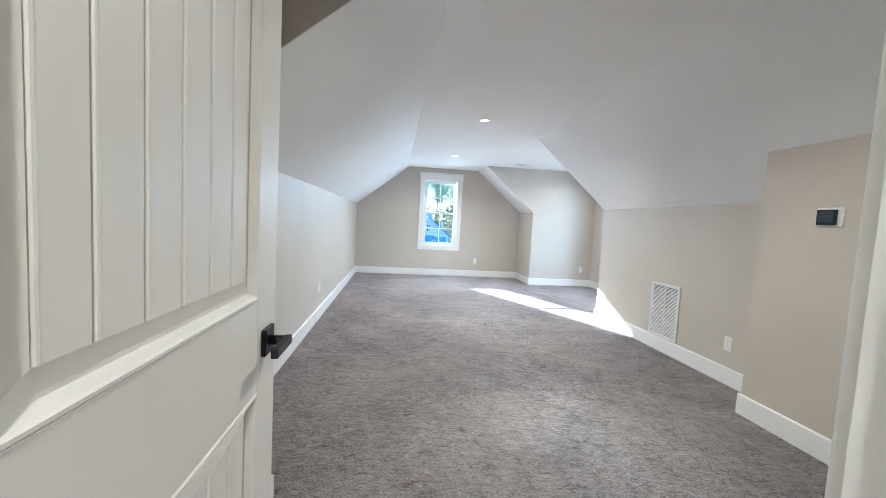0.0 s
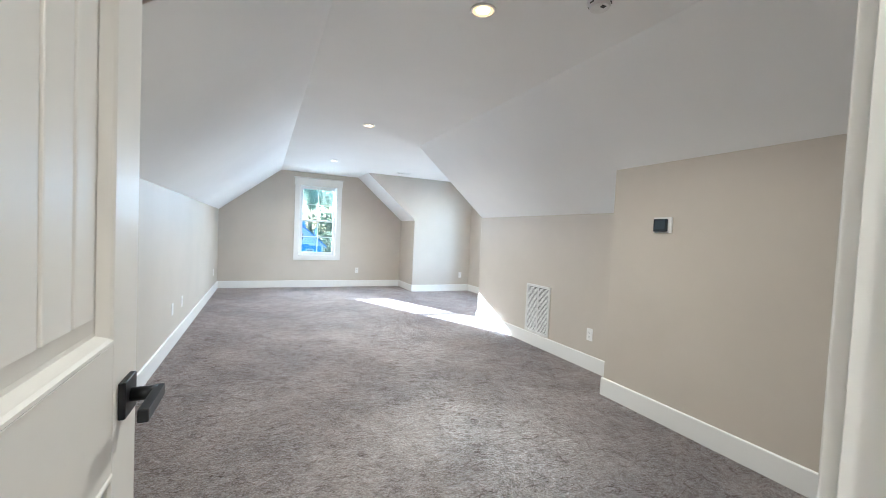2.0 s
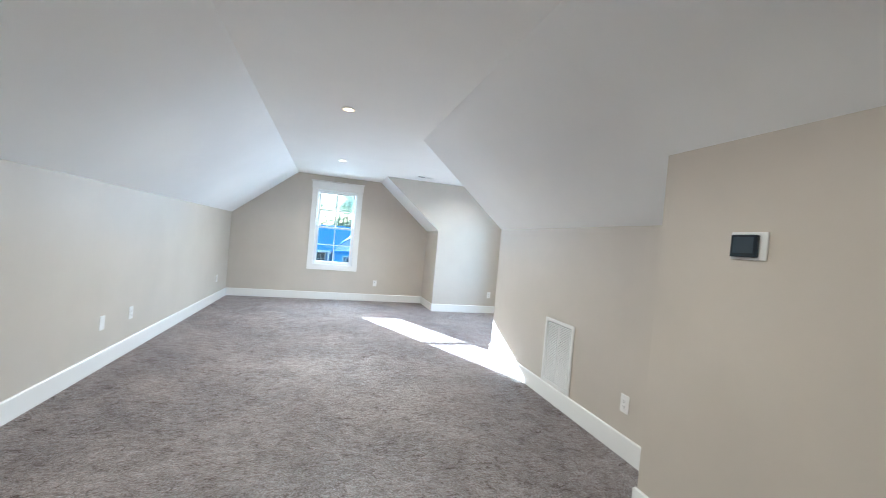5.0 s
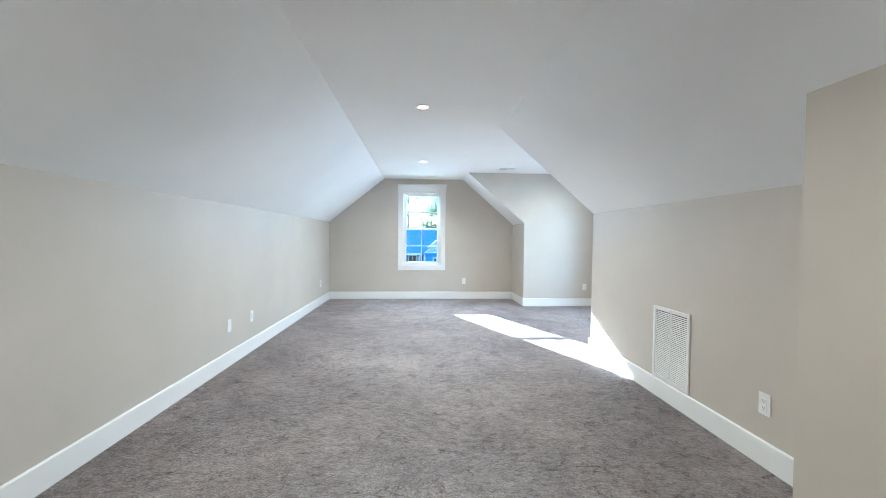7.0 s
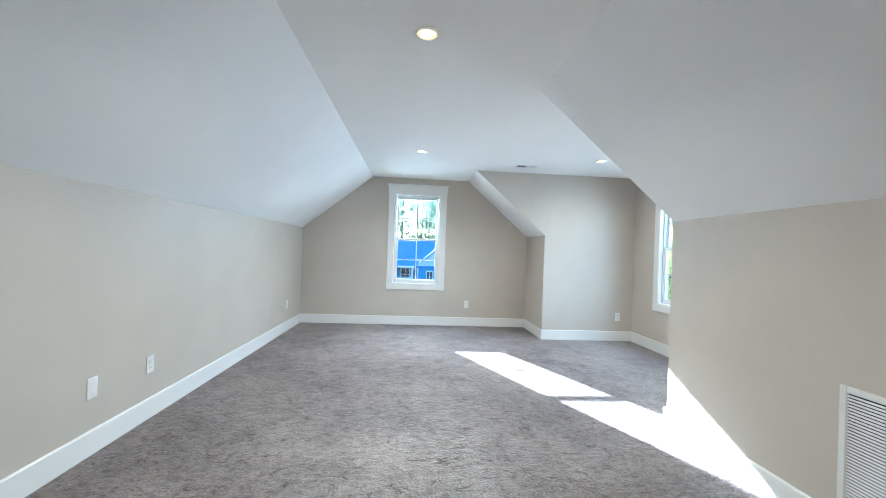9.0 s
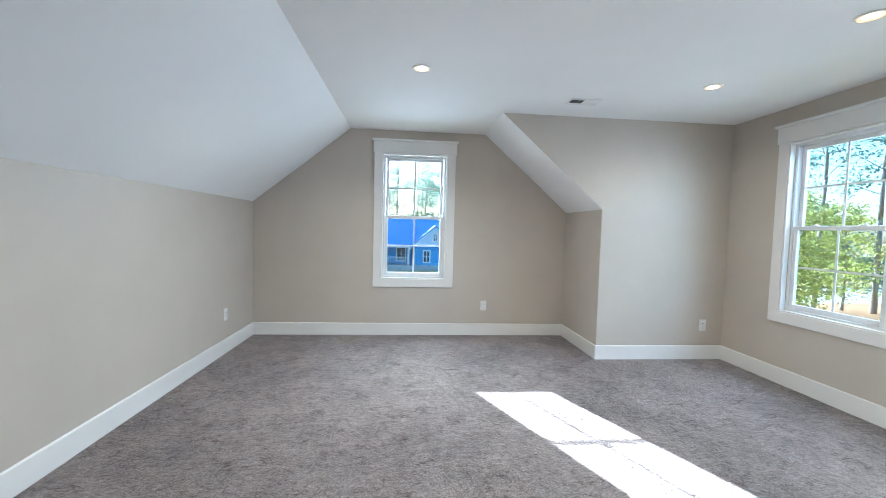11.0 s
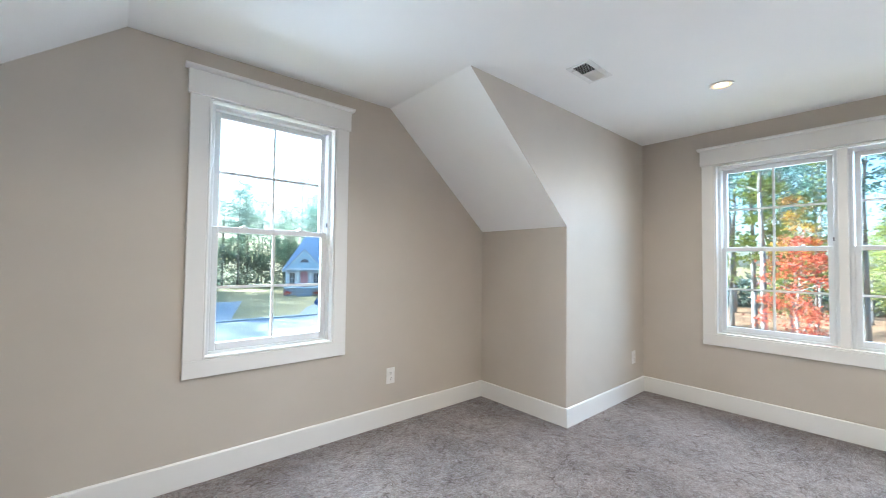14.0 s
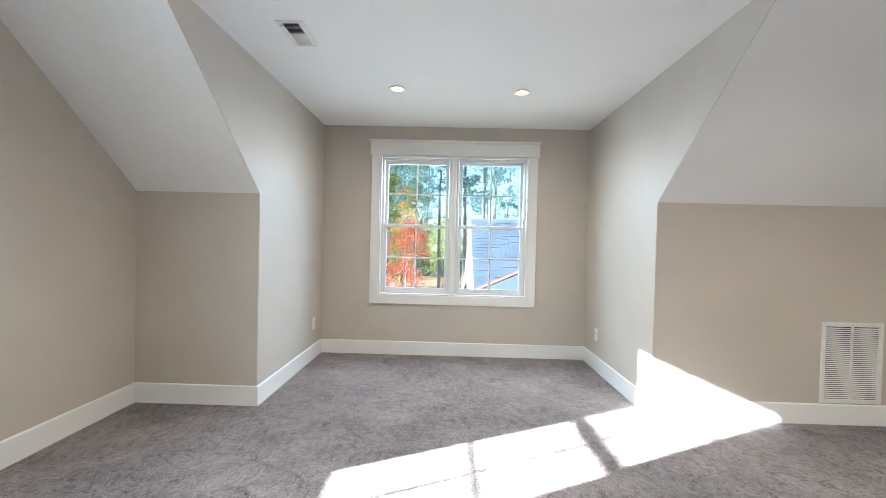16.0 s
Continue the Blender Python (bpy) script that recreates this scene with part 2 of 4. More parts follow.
structure("wall_gable", wall_with_hole(-0.15, 3.9, -0.1, 2.7, GW["x0"], GW["x1"], GW["z0"], GW["z1"], 0.0, 0.115), WALL,
          "greige painted gable wall with one tall window", "wall")
structure("wall_left", box(bmesh.new(), -0.14, 0.0, -8.7, 0.02, -0.1, KL + 0.06), WALL, "greige painted knee wall under the sloped ceiling", "wall")
structure("wall_alcove", box(bmesh.new(), -0.1, ALC_X, -8.6, ALC_Y, -0.1, 2.5), WALL, "greige painted wall beside the open door", "wall")
structure("wall_right_far", box(bmesh.new(), W, W + 0.1, DY0 + 0.004, 0.02, -0.1, KR + 0.06), WALL, "greige painted short knee wall", "wall")
structure("wall_right", box(bmesh.new(), W, W + 0.1, BUMP_Y - 0.05, DY1 - 0.004, -0.1, KR + 0.06), WALL, "greige painted knee wall with a return grille", "wall")
structure("wall_bump", box(bmesh.new(), BUMP_X, W + 0.1, -8.7, BUMP_Y, -0.1, 1.95), WALL, "greige painted projecting wall with the thermostat", "wall")


def cheek(y, way, pts):
    return prism(bmesh.new(), [(x, y, z) for x, z in pts], (0, way, 0))


SL = (H - KL) / CL
SR = (H - KR) / (W - CR)
right_cheek = [(W + 0.002, -0.1), (5.25, -0.1), (5.25, 2.55), (CR - 0.108 / SR, 2.55), (W + 0.002, KR + 0.002)]
structure("wall_dormer_far", cheek(DY0, 0.1, right_cheek), WALL, "greige painted dormer side wall", "wall")
structure("wall_dormer_near", cheek(DY1, -0.1, right_cheek), WALL, "greige painted dormer side wall catching the sun", "wall")
structure("wall_alcove_cheek", cheek(ALC_Y, 0.1, [(ALC_X - 0.05, KL + 0.003 + SL * (ALC_X - 0.05)), (CL + 0.107 / SL, 2.55), (ALC_X - 0.05, 2.55)]), WALL,
          "greige painted triangle of wall above the door", "wall")
_bm = wall_with_hole(-3.95, -0.7, -0.1, 2.6, DW["y1"], DW["y0"], DW["z0"], DW["z1"], -5.235, -5.12)
bmesh.ops.transform(_bm, matrix=Matrix.Rotation(radians(90), 4, "Z"), verts=_bm.verts)
structure("wall_dormer_front", _bm, WALL, "greige painted dormer wall with a double window", "wall")
DOOR_X0, DOOR_X1 = 0.53, 1.299
structure("wall_entry", wall_with_hole(-0.15, 3.9, -0.1, 2.6, DOOR_X0 - 0.02, DOOR_X1 + 0.02, -0.1, 2.065, L_BACK - 0.115, L_BACK), WALL,
          "greige painted wall with the doorway", "wall")


def slope(x0, z0, x1, z1, ya, yb):
    d = Vector((x1 - x0, 0, z1 - z0)).normalized()
    up = Vector((-d.z, 0, d.x)) if d.x > 0 else Vector((d.z, 0, -d.x))
    a, b = Vector((x0, 0, z0)) - d * 0.05, Vector((x1, 0, z1)) + d * 0.14
    q = [a, b, b + up * 0.1, a + up * 0.1]
    return prism(bmesh.new(), [(p.x, ya, p.z) for p in q], (0, yb - ya, 0))


structure("ceiling_slope_left", slope(0, KL, CL, H, ALC_Y + 0.004, 0.05), CEIL, "white painted sloped ceiling", "ceiling")
structure("ceiling_slope_right", slope(W, KR, CR, H, -8.6, DY1 - 0.004), CEIL, "white painted sloped ceiling", "ceiling")
structure("ceiling_slope_far", slope(W, KR, CR, H, DY0 + 0.004, 0.05), CEIL, "white painted sloped ceiling beside the dormer", "ceiling")
structure("ceiling", box(bmesh.new(), -0.2, 5.3, -10.6, 0.2, H, H + 0.12), CEIL, "white painted flat ceiling", "ceiling")
structure("wall_hall", prism(prism(prism(bmesh.new(), [(-0.3, -8.67, -0.1), (-0.3, -10.5, -0.1), (-0.3, -10.5, 2.5), (-0.3, -8.67, 2.5)], (-0.1, 0, 0)),
                                  [(2.1, -8.67, -0.1), (2.1, -10.5, -0.1), (2.1, -10.5, 2.5), (2.1, -8.67, 2.5)], (0.1, 0, 0)),
                            [(-0.4, -10.4, -0.1), (2.2, -10.4, -0.1), (2.2, -10.4, 2.5), (-0.4, -10.4, 2.5)], (0, -0.1, 0)), WALL,
          "greige painted walls of the stair landing", "wall")

# ---- baseboards ----
baseboard = thing("baseboard", "white painted flat baseboard round the room", "baseboard", None, "", "structure")
BH, BT = 0.142, 0.015


def base_run(x0, y0, x1, y1, nx, ny):
    """A board against the wall line, standing off to the side (nx, ny)."""
    bm = bmesh.new()
    a, b, n = Vector((x0, y0, 0)), Vector((x1, y1, 0)), Vector((nx, ny, 0))
    prof = [(0, 0.0), (BT, 0.0), (BT, BH - 0.006), (BT - 0.005, BH), (0, BH)]
    prism(bm, [a + n * u + Vector((0, 0, v)) for u, v in prof], b - a)
    part("board", bm, TRIM, baseboard)


base_run(0, ALC_Y, 0, 0, 1, 0)
base_run(BT, 0, W - BT, 0, 0, -1)
base_run(W, 0, W, DY0, -1, 0)
base_run(W - BT, DY0, DX - BT, DY0, 0, -1)
base_run(DX, DY0, DX, DY1, -1, 0)
base_run(W - BT, DY1, DX - BT, DY1, 0, 1)
base_run(W, DY1, W, BUMP_Y, -1, 0)
base_run(BUMP_X - BT, BUMP_Y, W - BT, BUMP_Y, 0, 1)
base_run(BUMP_X, BUMP_Y, BUMP_X, L_BACK, -1, 0)
base_run(ALC_X, ALC_Y, ALC_X, L_BACK, 1, 0)
base_run(BT, ALC_Y, ALC_X + BT, ALC_Y, 0, 1)
base_run(DOOR_X1 + 0.1, L_BACK, BUMP_X - BT, L_BACK, 0, 1)


# ---- windows ----
def frame_bars(bm, u0, u1, v0, v1, w, d0, d1, wt=None, wb=None):
    """Four bars round an opening, in the plane u, v, from depth d0 to d1."""
    wt, wb = wt or w, wb or w
    box(bm, u0, u0 + w, d0, d1, v0, v1, 0.003, 1)
    box(bm, u1 - w, u1, d0, d1, v0, v1, 0.003, 1)
    box(bm, u0 + w, u1 - w, d0, d1, v1 - wt, v1, 0.003, 1)
    box(bm, u0 + w, u1 - w, d0, d1, v0, v0 + wb, 0.003, 1)
    return bm


SB = 0.034


def sash(parent, name, u0, u1, v0, v1, d, wt, wb):
    """One sash: bars, glass and the cross of slim bars between the panes."""
    s = part(name, frame_bars(bmesh.new(), u0, u1, v0, v1, SB, d, d + 0.032, wt, wb), VINYL, parent)
    g0, g1, h0, h1 = u0 + SB, u1 - SB, v0 + wb, v1 - wt
    pane = piece("pane", GLASS, (g0 - 0.004, g1 + 0.004, d + 0.014, d + 0.018, h0 - 0.004, h1 + 0.004), s, 0, "clear glass")
    pane.visible_shadow = False
    um, vm = (g0 + g1) / 2, (h0 + h1) / 2
    bm = bmesh.new()
    box(bm, um - 0.008, um + 0.008, d + 0.008, d + 0.013, h0, h1)
    box(bm, g0, um - 0.008, d + 0.008, d + 0.013, vm - 0.008, vm + 0.008)
    box(bm, um + 0.008, g1, d + 0.008, d + 0.013, vm - 0.008, vm + 0.008)
    part("muntin", bm, VINYL, s)
    return s


def hung_unit(parent, u0, u1, v0, v1):
    """A double-hung vinyl unit that fills the opening."""
    part("window_frame", frame_bars(bmesh.new(), u0, u1, v0, v1, 0.024, 0.035, 0.112, 0.028, 0.018), VINYL, parent)
    a, b, lo, hi = u0 + 0.024, u1 - 0.024, v0 + 0.018, v1 - 0.028
    mid = (lo + hi) / 2
    sash(parent, "upper_sash", a + 0.004, b - 0.004, mid - 0.012, hi, 0.076, 0.034, 0.034)
    low = sash(parent, "lower_sash", a, b, lo, mid + 0.018, 0.042, 0.034, 0.044)
    for u in (a + (b - a) * 0.25, a + (b - a) * 0.75):
        bm = box(bmesh.new(), u - 0.022, u + 0.022, 0.042, 0.064, mid + 0.018, mid + 0.026, 0.003)
        disc(bm, 0.009, 0.007, 0, 0.012, 12, Matrix.Translation((u, 0.054, mid + 0.026)))
        part("latch", bm, VINYL, low)
    u = b - 0.002
    part("balance_clip", box(bmesh.new(), u - 0.003, u + 0.003, 0.03, 0.04, mid + 0.055, mid + 0.085, 0.002), SLOT, parent)


def window(name, label, m, u0, u1, v0, v1, units):
    """Casing, cap, lining and units. u runs to the right as seen from the room, depth outward."""
    win = thing(name, label, "window", m, "", "structure")
    c, t = 0.096, 0.019
    part("casing", box(bmesh.new(), u0 - c, u0 - 0.002, -t, 0, v0 - 0.002, v1 + 0.004, 0.002, 1), TRIM, win)
    part("casing", box(bmesh.new(), u1 + 0.002, u1 + c, -t, 0, v0 - 0.002, v1 + 0.004, 0.002, 1), TRIM, win)
    part("window_sill", box(bmesh.new(), u0 - c, u1 + c, -t, 0, v0 - 0.098, v0 - 0.002, 0.002, 1), TRIM, win)
    part("head_casing", box(bmesh.new(), u0 - c - 0.012, u1 + c + 0.012, -t - 0.006, 0, v1 + 0.004, v1 + 0.142, 0.002, 1), TRIM, win)
    bm = bmesh.new()
    prof = [(0.0, 0.142), (-t - 0.012, 0.142), (-t - 0.028, 0.152), (-t - 0.03, 0.162), (0.0, 0.162)]
    prism(bm, [(u0 - c - 0.03, d, v1 + z) for d, z in prof], (u1 - u0 + 2 * c + 0.06, 0, 0))
    part("cap", bm, TRIM, win)
    part("lining", frame_bars(bmesh.new(), u0 - 0.001, u1 + 0.001, v0 - 0.001, v1 + 0.001, 0.013, -t + 0.004, 0.036), TRIM, win)
    for a, b in units:
        hung_unit(win, a, b, v0 + 0.012, v1 - 0.012)
    for (a, b), (a2, b2) in zip(units, units[1:]):
        part("mullion", box(bmesh.new(), b + 0.001, a2 - 0.001, -0.004, 0.11, v0 + 0.012, v1 - 0.012, 0.003, 1), TRIM, win)
    return win


window("window_1", "tall white double-hung window with flat craftsman casing", pose(0, 0, 0),
       GW["x0"], GW["x1"], GW["z0"], GW["z1"], [(GW["x0"] + 0.012, GW["x1"] - 0.012)])
_m = pose(DX, 0, 0, 0, 0, -90)
_a, _b = -DW["y0"], -DW["y1"]
window("window_2", "pair of white double-hung windows under one wide head casing", _m, _a, _b, DW["z0"], DW["z1"],
       [(_a + 0.012, (_a + _b) / 2 - 0.028), ((_a + _b) / 2 + 0.028, _b - 0.012)])

_gx = (GW["x0"] + GW["x1"]) / 2
window_glow("gable_window_light", look((_gx, 0.62, 1.80), (_gx, -1.38, 0.0)), 0.85, 1.3, 6.0)
window_glow("dormer_window_light", look((DX + 0.66, -2.3, 1.82), (DX - 1.84, -2.3, -0.68)), 1.6, 1.3, 8.2)


# ---- recessed lamps ----
def spun(ring, seg=40):
    """A ring solid: the closed profile (radius, height) turned round the upright axis."""
    bm = bmesh.new()
    rows = [[bm.verts.new((r * math.cos(2 * math.pi * i / seg), r * math.sin(2 * math.pi * i / seg), z)) for i in range(seg)] for r, z in ring]
    for k in range(len(rows)):
        a, b = rows[k], rows[(k + 1) % len(rows)]
        for i in range(seg):
            j = (i + 1) % seg
            bm.faces.new((a[i], a[j], b[j], b[i]))
    return bm


def downlight():
    lamp = thing("recessed_downlight", "lit round recessed downlight with a white trim ring", "ceiling light", None, "recessed downlights in the ceiling")
    bm = spun([(0.067, 0.0), (0.069, -0.003), (0.066, -0.0065), (0.058, -0.0085), (0.055, -0.005), (0.055, 0.0)])
    part("trim_ring", bm, PLATE, lamp, "", True)
    bm = bmesh.new()
    disc(bm, 0.036, 0.036, -0.003, -0.001, 40)
    part("lens", bm, LENS, lamp, "glowing warm white lens")
    # this ring emits light to imitate the amber halo round the lens
    part("lens_halo", spun([(0.036, -0.001), (0.036, -0.003), (0.055, -0.0055), (0.055, -0.001)]), LENS_HALO, lamp, "amber glow round the lens", True)
    return lamp


# the first one, on the landing, is unseen: added to brighten the open door
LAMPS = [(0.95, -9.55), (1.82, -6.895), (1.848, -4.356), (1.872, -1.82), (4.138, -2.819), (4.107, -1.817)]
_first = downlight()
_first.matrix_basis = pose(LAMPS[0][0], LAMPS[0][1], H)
for _x, _y in LAMPS[1:]:
    copy_thing(_first, pose(_x, _y, H))
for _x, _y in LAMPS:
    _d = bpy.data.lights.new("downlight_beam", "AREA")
    # y below -9 is the beam of the added landing lamp
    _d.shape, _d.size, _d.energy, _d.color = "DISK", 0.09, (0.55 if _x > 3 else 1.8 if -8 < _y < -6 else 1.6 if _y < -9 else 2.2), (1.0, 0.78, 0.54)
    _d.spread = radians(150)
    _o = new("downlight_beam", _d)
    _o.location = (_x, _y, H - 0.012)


# ---- the open door ----
LEAF_X, LEAF_Y0, LEAF_Y1, LEAF_T = 0.588, -8.558, -7.773, 0.035
door = thing("door_1", "white painted two-panel plank door standing open", "door", pose(LEAF_X, LEAF_Y0, 0.012), "", "structure")
# local: x 0 is the face to the landing, y from hinge to latch, z up
LW, LH = LEAF_Y1 - LEAF_Y0, 2.03
PY0, PY1 = 0.052, LW - 0.130
for _y0, _y1, _z0, _z1, _n in ((0, PY0, 0, LH, "stile"), (PY1, LW, 0, LH, "stile"), (PY0, PY1, 0, 0.235, "rail"),
                               (PY0, PY1, 0.815, 1.035, "rail"), (PY0, PY1, LH - 0.12, LH, "rail")):
    part(_n, box(bmesh.new(), -LEAF_T, 0, _y0, _y1, _z0, _z1, 0.0015, 1), DOORP, door)


def plank_panel(z0, z1):
    """Raised field of vertical boards with beaded grooves, bevelled down to a quirk, inside a moulded sticking."""
    bm = bmesh.new()
    n, a, b, edge = 6, PY0 + 0.042, PY1 - 0.042, 0.055
    step = (b - a) / n
    for i in range(n):
        y0, y1 = max(a + i * step, PY0 + edge), min(a + (i + 1) * step, PY1 - edge)
        prof = [(-0.028, y0), (-0.0170, y0), (-0.0130, y0 + 0.002), (-0.0083, y0 + 0.0045), (-0.0075, y0 + 0.0075), (-0.0090, y0 + 0.011),
                (-0.0090, y1 - 0.003), (-0.0130, y1 - 0.001), (-0.0170, y1), (-0.028, y1)]
        prism(bm, [(x, y, z0 + edge) for x, y in prof], (0, 0, z1 - z0 - 2 * edge))
    part("panel", bm, DOORP, door)
    bm = bmesh.new()
    ring = [(0.0, 0.0), (0.0025, 0.003), (0.0025, 0.008), (-0.002, 0.012), (-0.006, 0.014), (-0.018, 0.019), (-0.0185, 0.026), (-0.0100, edge), (-0.03, edge), (-0.03, 0.0)]
    rows = []
    for x, k in ring:
        rows.append([bm.verts.new(p) for p in ((x, PY0 + k, z0 + k), (x, PY1 - k, z0 + k), (x, PY1 - k, z1 - k), (x, PY0 + k, z1 - k))])
    for i in range(len(rows)):
        a, b = rows[i], rows[(i + 1) % len(rows)]
        for j in range(4):
            bm.faces.new((a[j], a[(j + 1) % 4], b[(j + 1) % 4], b[j]))
    part("panel_moulding", bm, DOORP, door)


plank_panel(1.035, LH - 0.12)
plank_panel(0.235, 0.815)

LVY, LVZ = LW - 0.072, 0.925
lever = part("door_handle", box(bmesh.new(), 0.0, 0.011, LVY - 0.033, LVY + 0.033, LVZ - 0.033, LVZ + 0.033, 0.0015, 1), BLACK, door, "square matte black lever handle")
_bm = bmesh.new()
disc(_bm, 0.0125, 0.0125, 0.011, 0.05, 20, Matrix.Translation((0, LVY, LVZ)) @ Matrix.Rotation(radians(90), 4, "Y"))
part("spindle", _bm, BLACK, lever, "", True)
part("lever", box(bmesh.new(), 0.044, 0.060, LVY - 0.105, LVY + 0.014, LVZ - 0.011, LVZ + 0.011, 0.0025), BLACK, lever)
_bm = box(bmesh.new(), -LEAF_T + 0.005, -0.005, LW, LW + 0.002, LVZ - 0.028, LVZ + 0.028)
box(_bm, -0.026, -0.010, LW, LW + 0.011, LVZ - 0.008, LVZ + 0.008, 0.003)
part("latch_plate", _bm, BLACK, door)
for _z in (0.22, 1.0, 1.80):
    _bm = bmesh.new()
    disc(_bm, 0.006, 0.006, _z - 0.045, _z + 0.045, 14, Matrix.Translation((-LEAF_T - 0.004, -0.004, 0)))
    part("hinge", _bm, BLACK, door)

frame_1 = thing("door_frame", "white painted door lining with stop and flat casing", "door frame", None, "", "structure")
for _x0, _x1 in ((DOOR_X0 - 0.019, DOOR_X0), (DOOR_X1, DOOR_X1 + 0.019)):
    piece("jamb", TRIM, (_x0, _x1, L_BACK - 0.117, L_BACK + 0.002, 0, 2.065), frame_1, 0.001)
piece("jamb", TRIM, (DOOR_X0, DOOR_X1, L_BACK - 0.117, L_BACK + 0.002, 2.046, 2.065), frame_1, 0.001)
piece("stop", TRIM, (DOOR_X1 - 0.011, DOOR_X1, L_BACK - 0.075, L_BACK - 0.038, 0, 2.035), frame_1, 0.002)
piece("stop", TRIM, (DOOR_X0, DOOR_X0 + 0.011, L_BACK - 0.075, L_BACK - 0.038, 0, 2.035), frame_1, 0.002)
piece("stop", TRIM, (DOOR_X0, DOOR_X1, L_BACK - 0.075, L_BACK - 0.038, 2.035, 2.046), frame_1, 0.002)
for _y0, _y1 in ((L_BACK, L_BACK + 0.018), (L_BACK - 0.133, L_BACK - 0.115)):
    piece("casing", TRIM, (DOOR_X1 + 0.005, DOOR_X1 + 0.094, _y0, _y1, 0, 2.052), frame_1, 0.002)
    piece("casing", TRIM, (max(ALC_X + 0.004, DOOR_X0 - 0.094), DOOR_X0 - 0.005, _y0, _y1, 0, 2.052), frame_1, 0.002)
    piece("head_casing", TRIM, (max(ALC_X + 0.004, DOOR_X0 - 0.1), DOOR_X1 + 0.1, _y0, _y1 + 0.004, 2.052, 2.19), frame_1, 0.002)


# ---- small fittings on the walls ----
def plate_at(name, label, category, m, group, blank=False):
    """Wall plate in its own frame: x to the right, z up, y out of the wall towards the room (negative)."""
    t = thing(name, label, category, m, group)
    part("plate", box(bmesh.new(), -0.0365, 0.0365, -0.0055, 0, -0.06, 0.06, 0.0025), PLATE, t)
    if not blank:
        part("socket_face", box(bmesh.new(), -0.0168, 0.0168, -0.0085, -0.0055, -0.0335, 0.0335, 0.001), PLATE, t)
        bm = bmesh.new()
        for z in (-0.019, 0.019):
            box(bm, -0.0075, -0.0055, -0.0092, -0.0085, z - 0.002, z + 0.006)
            box(bm, 0.0055, 0.0075, -0.0092, -0.0085, z - 0.002, z + 0.006)
            box(bm, -0.002, 0.002, -0.0092, -0.0085, z - 0.0105, z - 0.0065)
        tagged(part("slots", bm, SLOT, t), kind="stuff")
    for z in (-0.048, 0.048):
        bm = bmesh.new()
        disc(bm, 0.003, 0.003, 0.0055, 0.0065, 10, Matrix.Translation((0, 0, z)) @ Matrix.Rotation(radians(90), 4, "X"))
        part("screw", bm, PLATE, t)
    return t


OUT = "wall outlets round the room"
_lab = "white duplex wall outlet above the baseboard"
_o = plate_at("wall_outlet", _lab, "outlet", pose(2.735, 0, 0.365), OUT)
for _m in (pose(0, -3.611, 0.378, 0, 0, 90), pose(0, -0.678, 0.386, 0, 0, 90), pose(W, -5.915, 0.344, 0, 0, -90),
           pose(4.895, DY0, 0.358), pose(4.788, DY1, 0.347, 0, 0, 180)):
    copy_thing(_o, _m)
plate_at("wall_plate", "white blank cable plate above the baseboard", "wall plate", pose(0, -4.104, 0.385, 0, 0, 90), "", True)

# smoke alarm on the ceiling near the door
alarm = thing("smoke_alarm", "round white smoke alarm on the ceiling", "smoke alarm", pose(2.28, -7.243, H, 180))
_bm = bmesh.new()
disc(_bm, 0.062, 0.062, 0.0, 0.008, 36)
part("base_ring", _bm, PLATE, alarm, "", False)
_bm = bmesh.new()
disc(_bm, 0.058, 0.046, 0.008, 0.036, 36)
part("cover", _bm, PLATE, alarm)
for _a in range(6):
    part("vent_slot", box(bmesh.new(), 0.0505, 0.0545, -0.012, 0.012, 0.016, 0.022), SLOT, alarm).matrix_basis = Matrix.Rotation(radians(60 * _a), 4, "Z")
part("test_button", box(bmesh.new(), -0.012, 0.012, 0.012, 0.032, 0.036, 0.039, 0.001, 1), SLOT, alarm)

# thermostat: a white backing plate and a dark display set to one side
thermo = thing("thermostat", "dark-screened wall thermostat on a white plate", "thermostat", pose(BUMP_X, -6.863, 1.396, 0, 0, -90))
part("backing_plate", box(bmesh.new(), -0.068, 0.072, -0.008, 0, -0.056, 0.056, 0.003), PLATE, thermo)
part("body", box(bmesh.new(), -0.058, 0.045, -0.026, -0.008, -0.046, 0.044, 0.006, 3), SCREEN, thermo, "black glossy body")
part("display", box(bmesh.new(), -0.046, 0.033, -0.0268, -0.026, -0.030, 0.034), plain("display_grey", (0.035, 0.05, 0.065), 0.2), thermo)

# return air grille with two columns of louvres
GY0, GY1, GZ0, GZ1 = -4.893, -5.318, 0.15, 0.72
grille = thing("return_grille", "white steel return air grille with two columns of louvres", "air grille", pose(W, GY0, GZ0, 0, 0, -90))
GWD, GHT = GY0 - GY1, GZ1 - GZ0
part("frame", frame_bars(bmesh.new(), 0, GWD, 0, GHT, 0.03, -0.012, 0.0), GRILLE, grille)
part("centre_bar", box(bmesh.new(), GWD / 2 - 0.008, GWD / 2 + 0.008, -0.010, 0.0, 0.03, GHT - 0.03, 0.002, 1), GRILLE, grille)
# no duct is built: a near-black sheet on the wall stands for its shade
part("duct_shade_sheet", box(bmesh.new(), 0.03, GWD - 0.03, -0.0015, -0.0005, 0.03, GHT - 0.03), DARK, grille, "near-black sheet for the shaded duct behind the louvres")
_nl = 36
_me = None
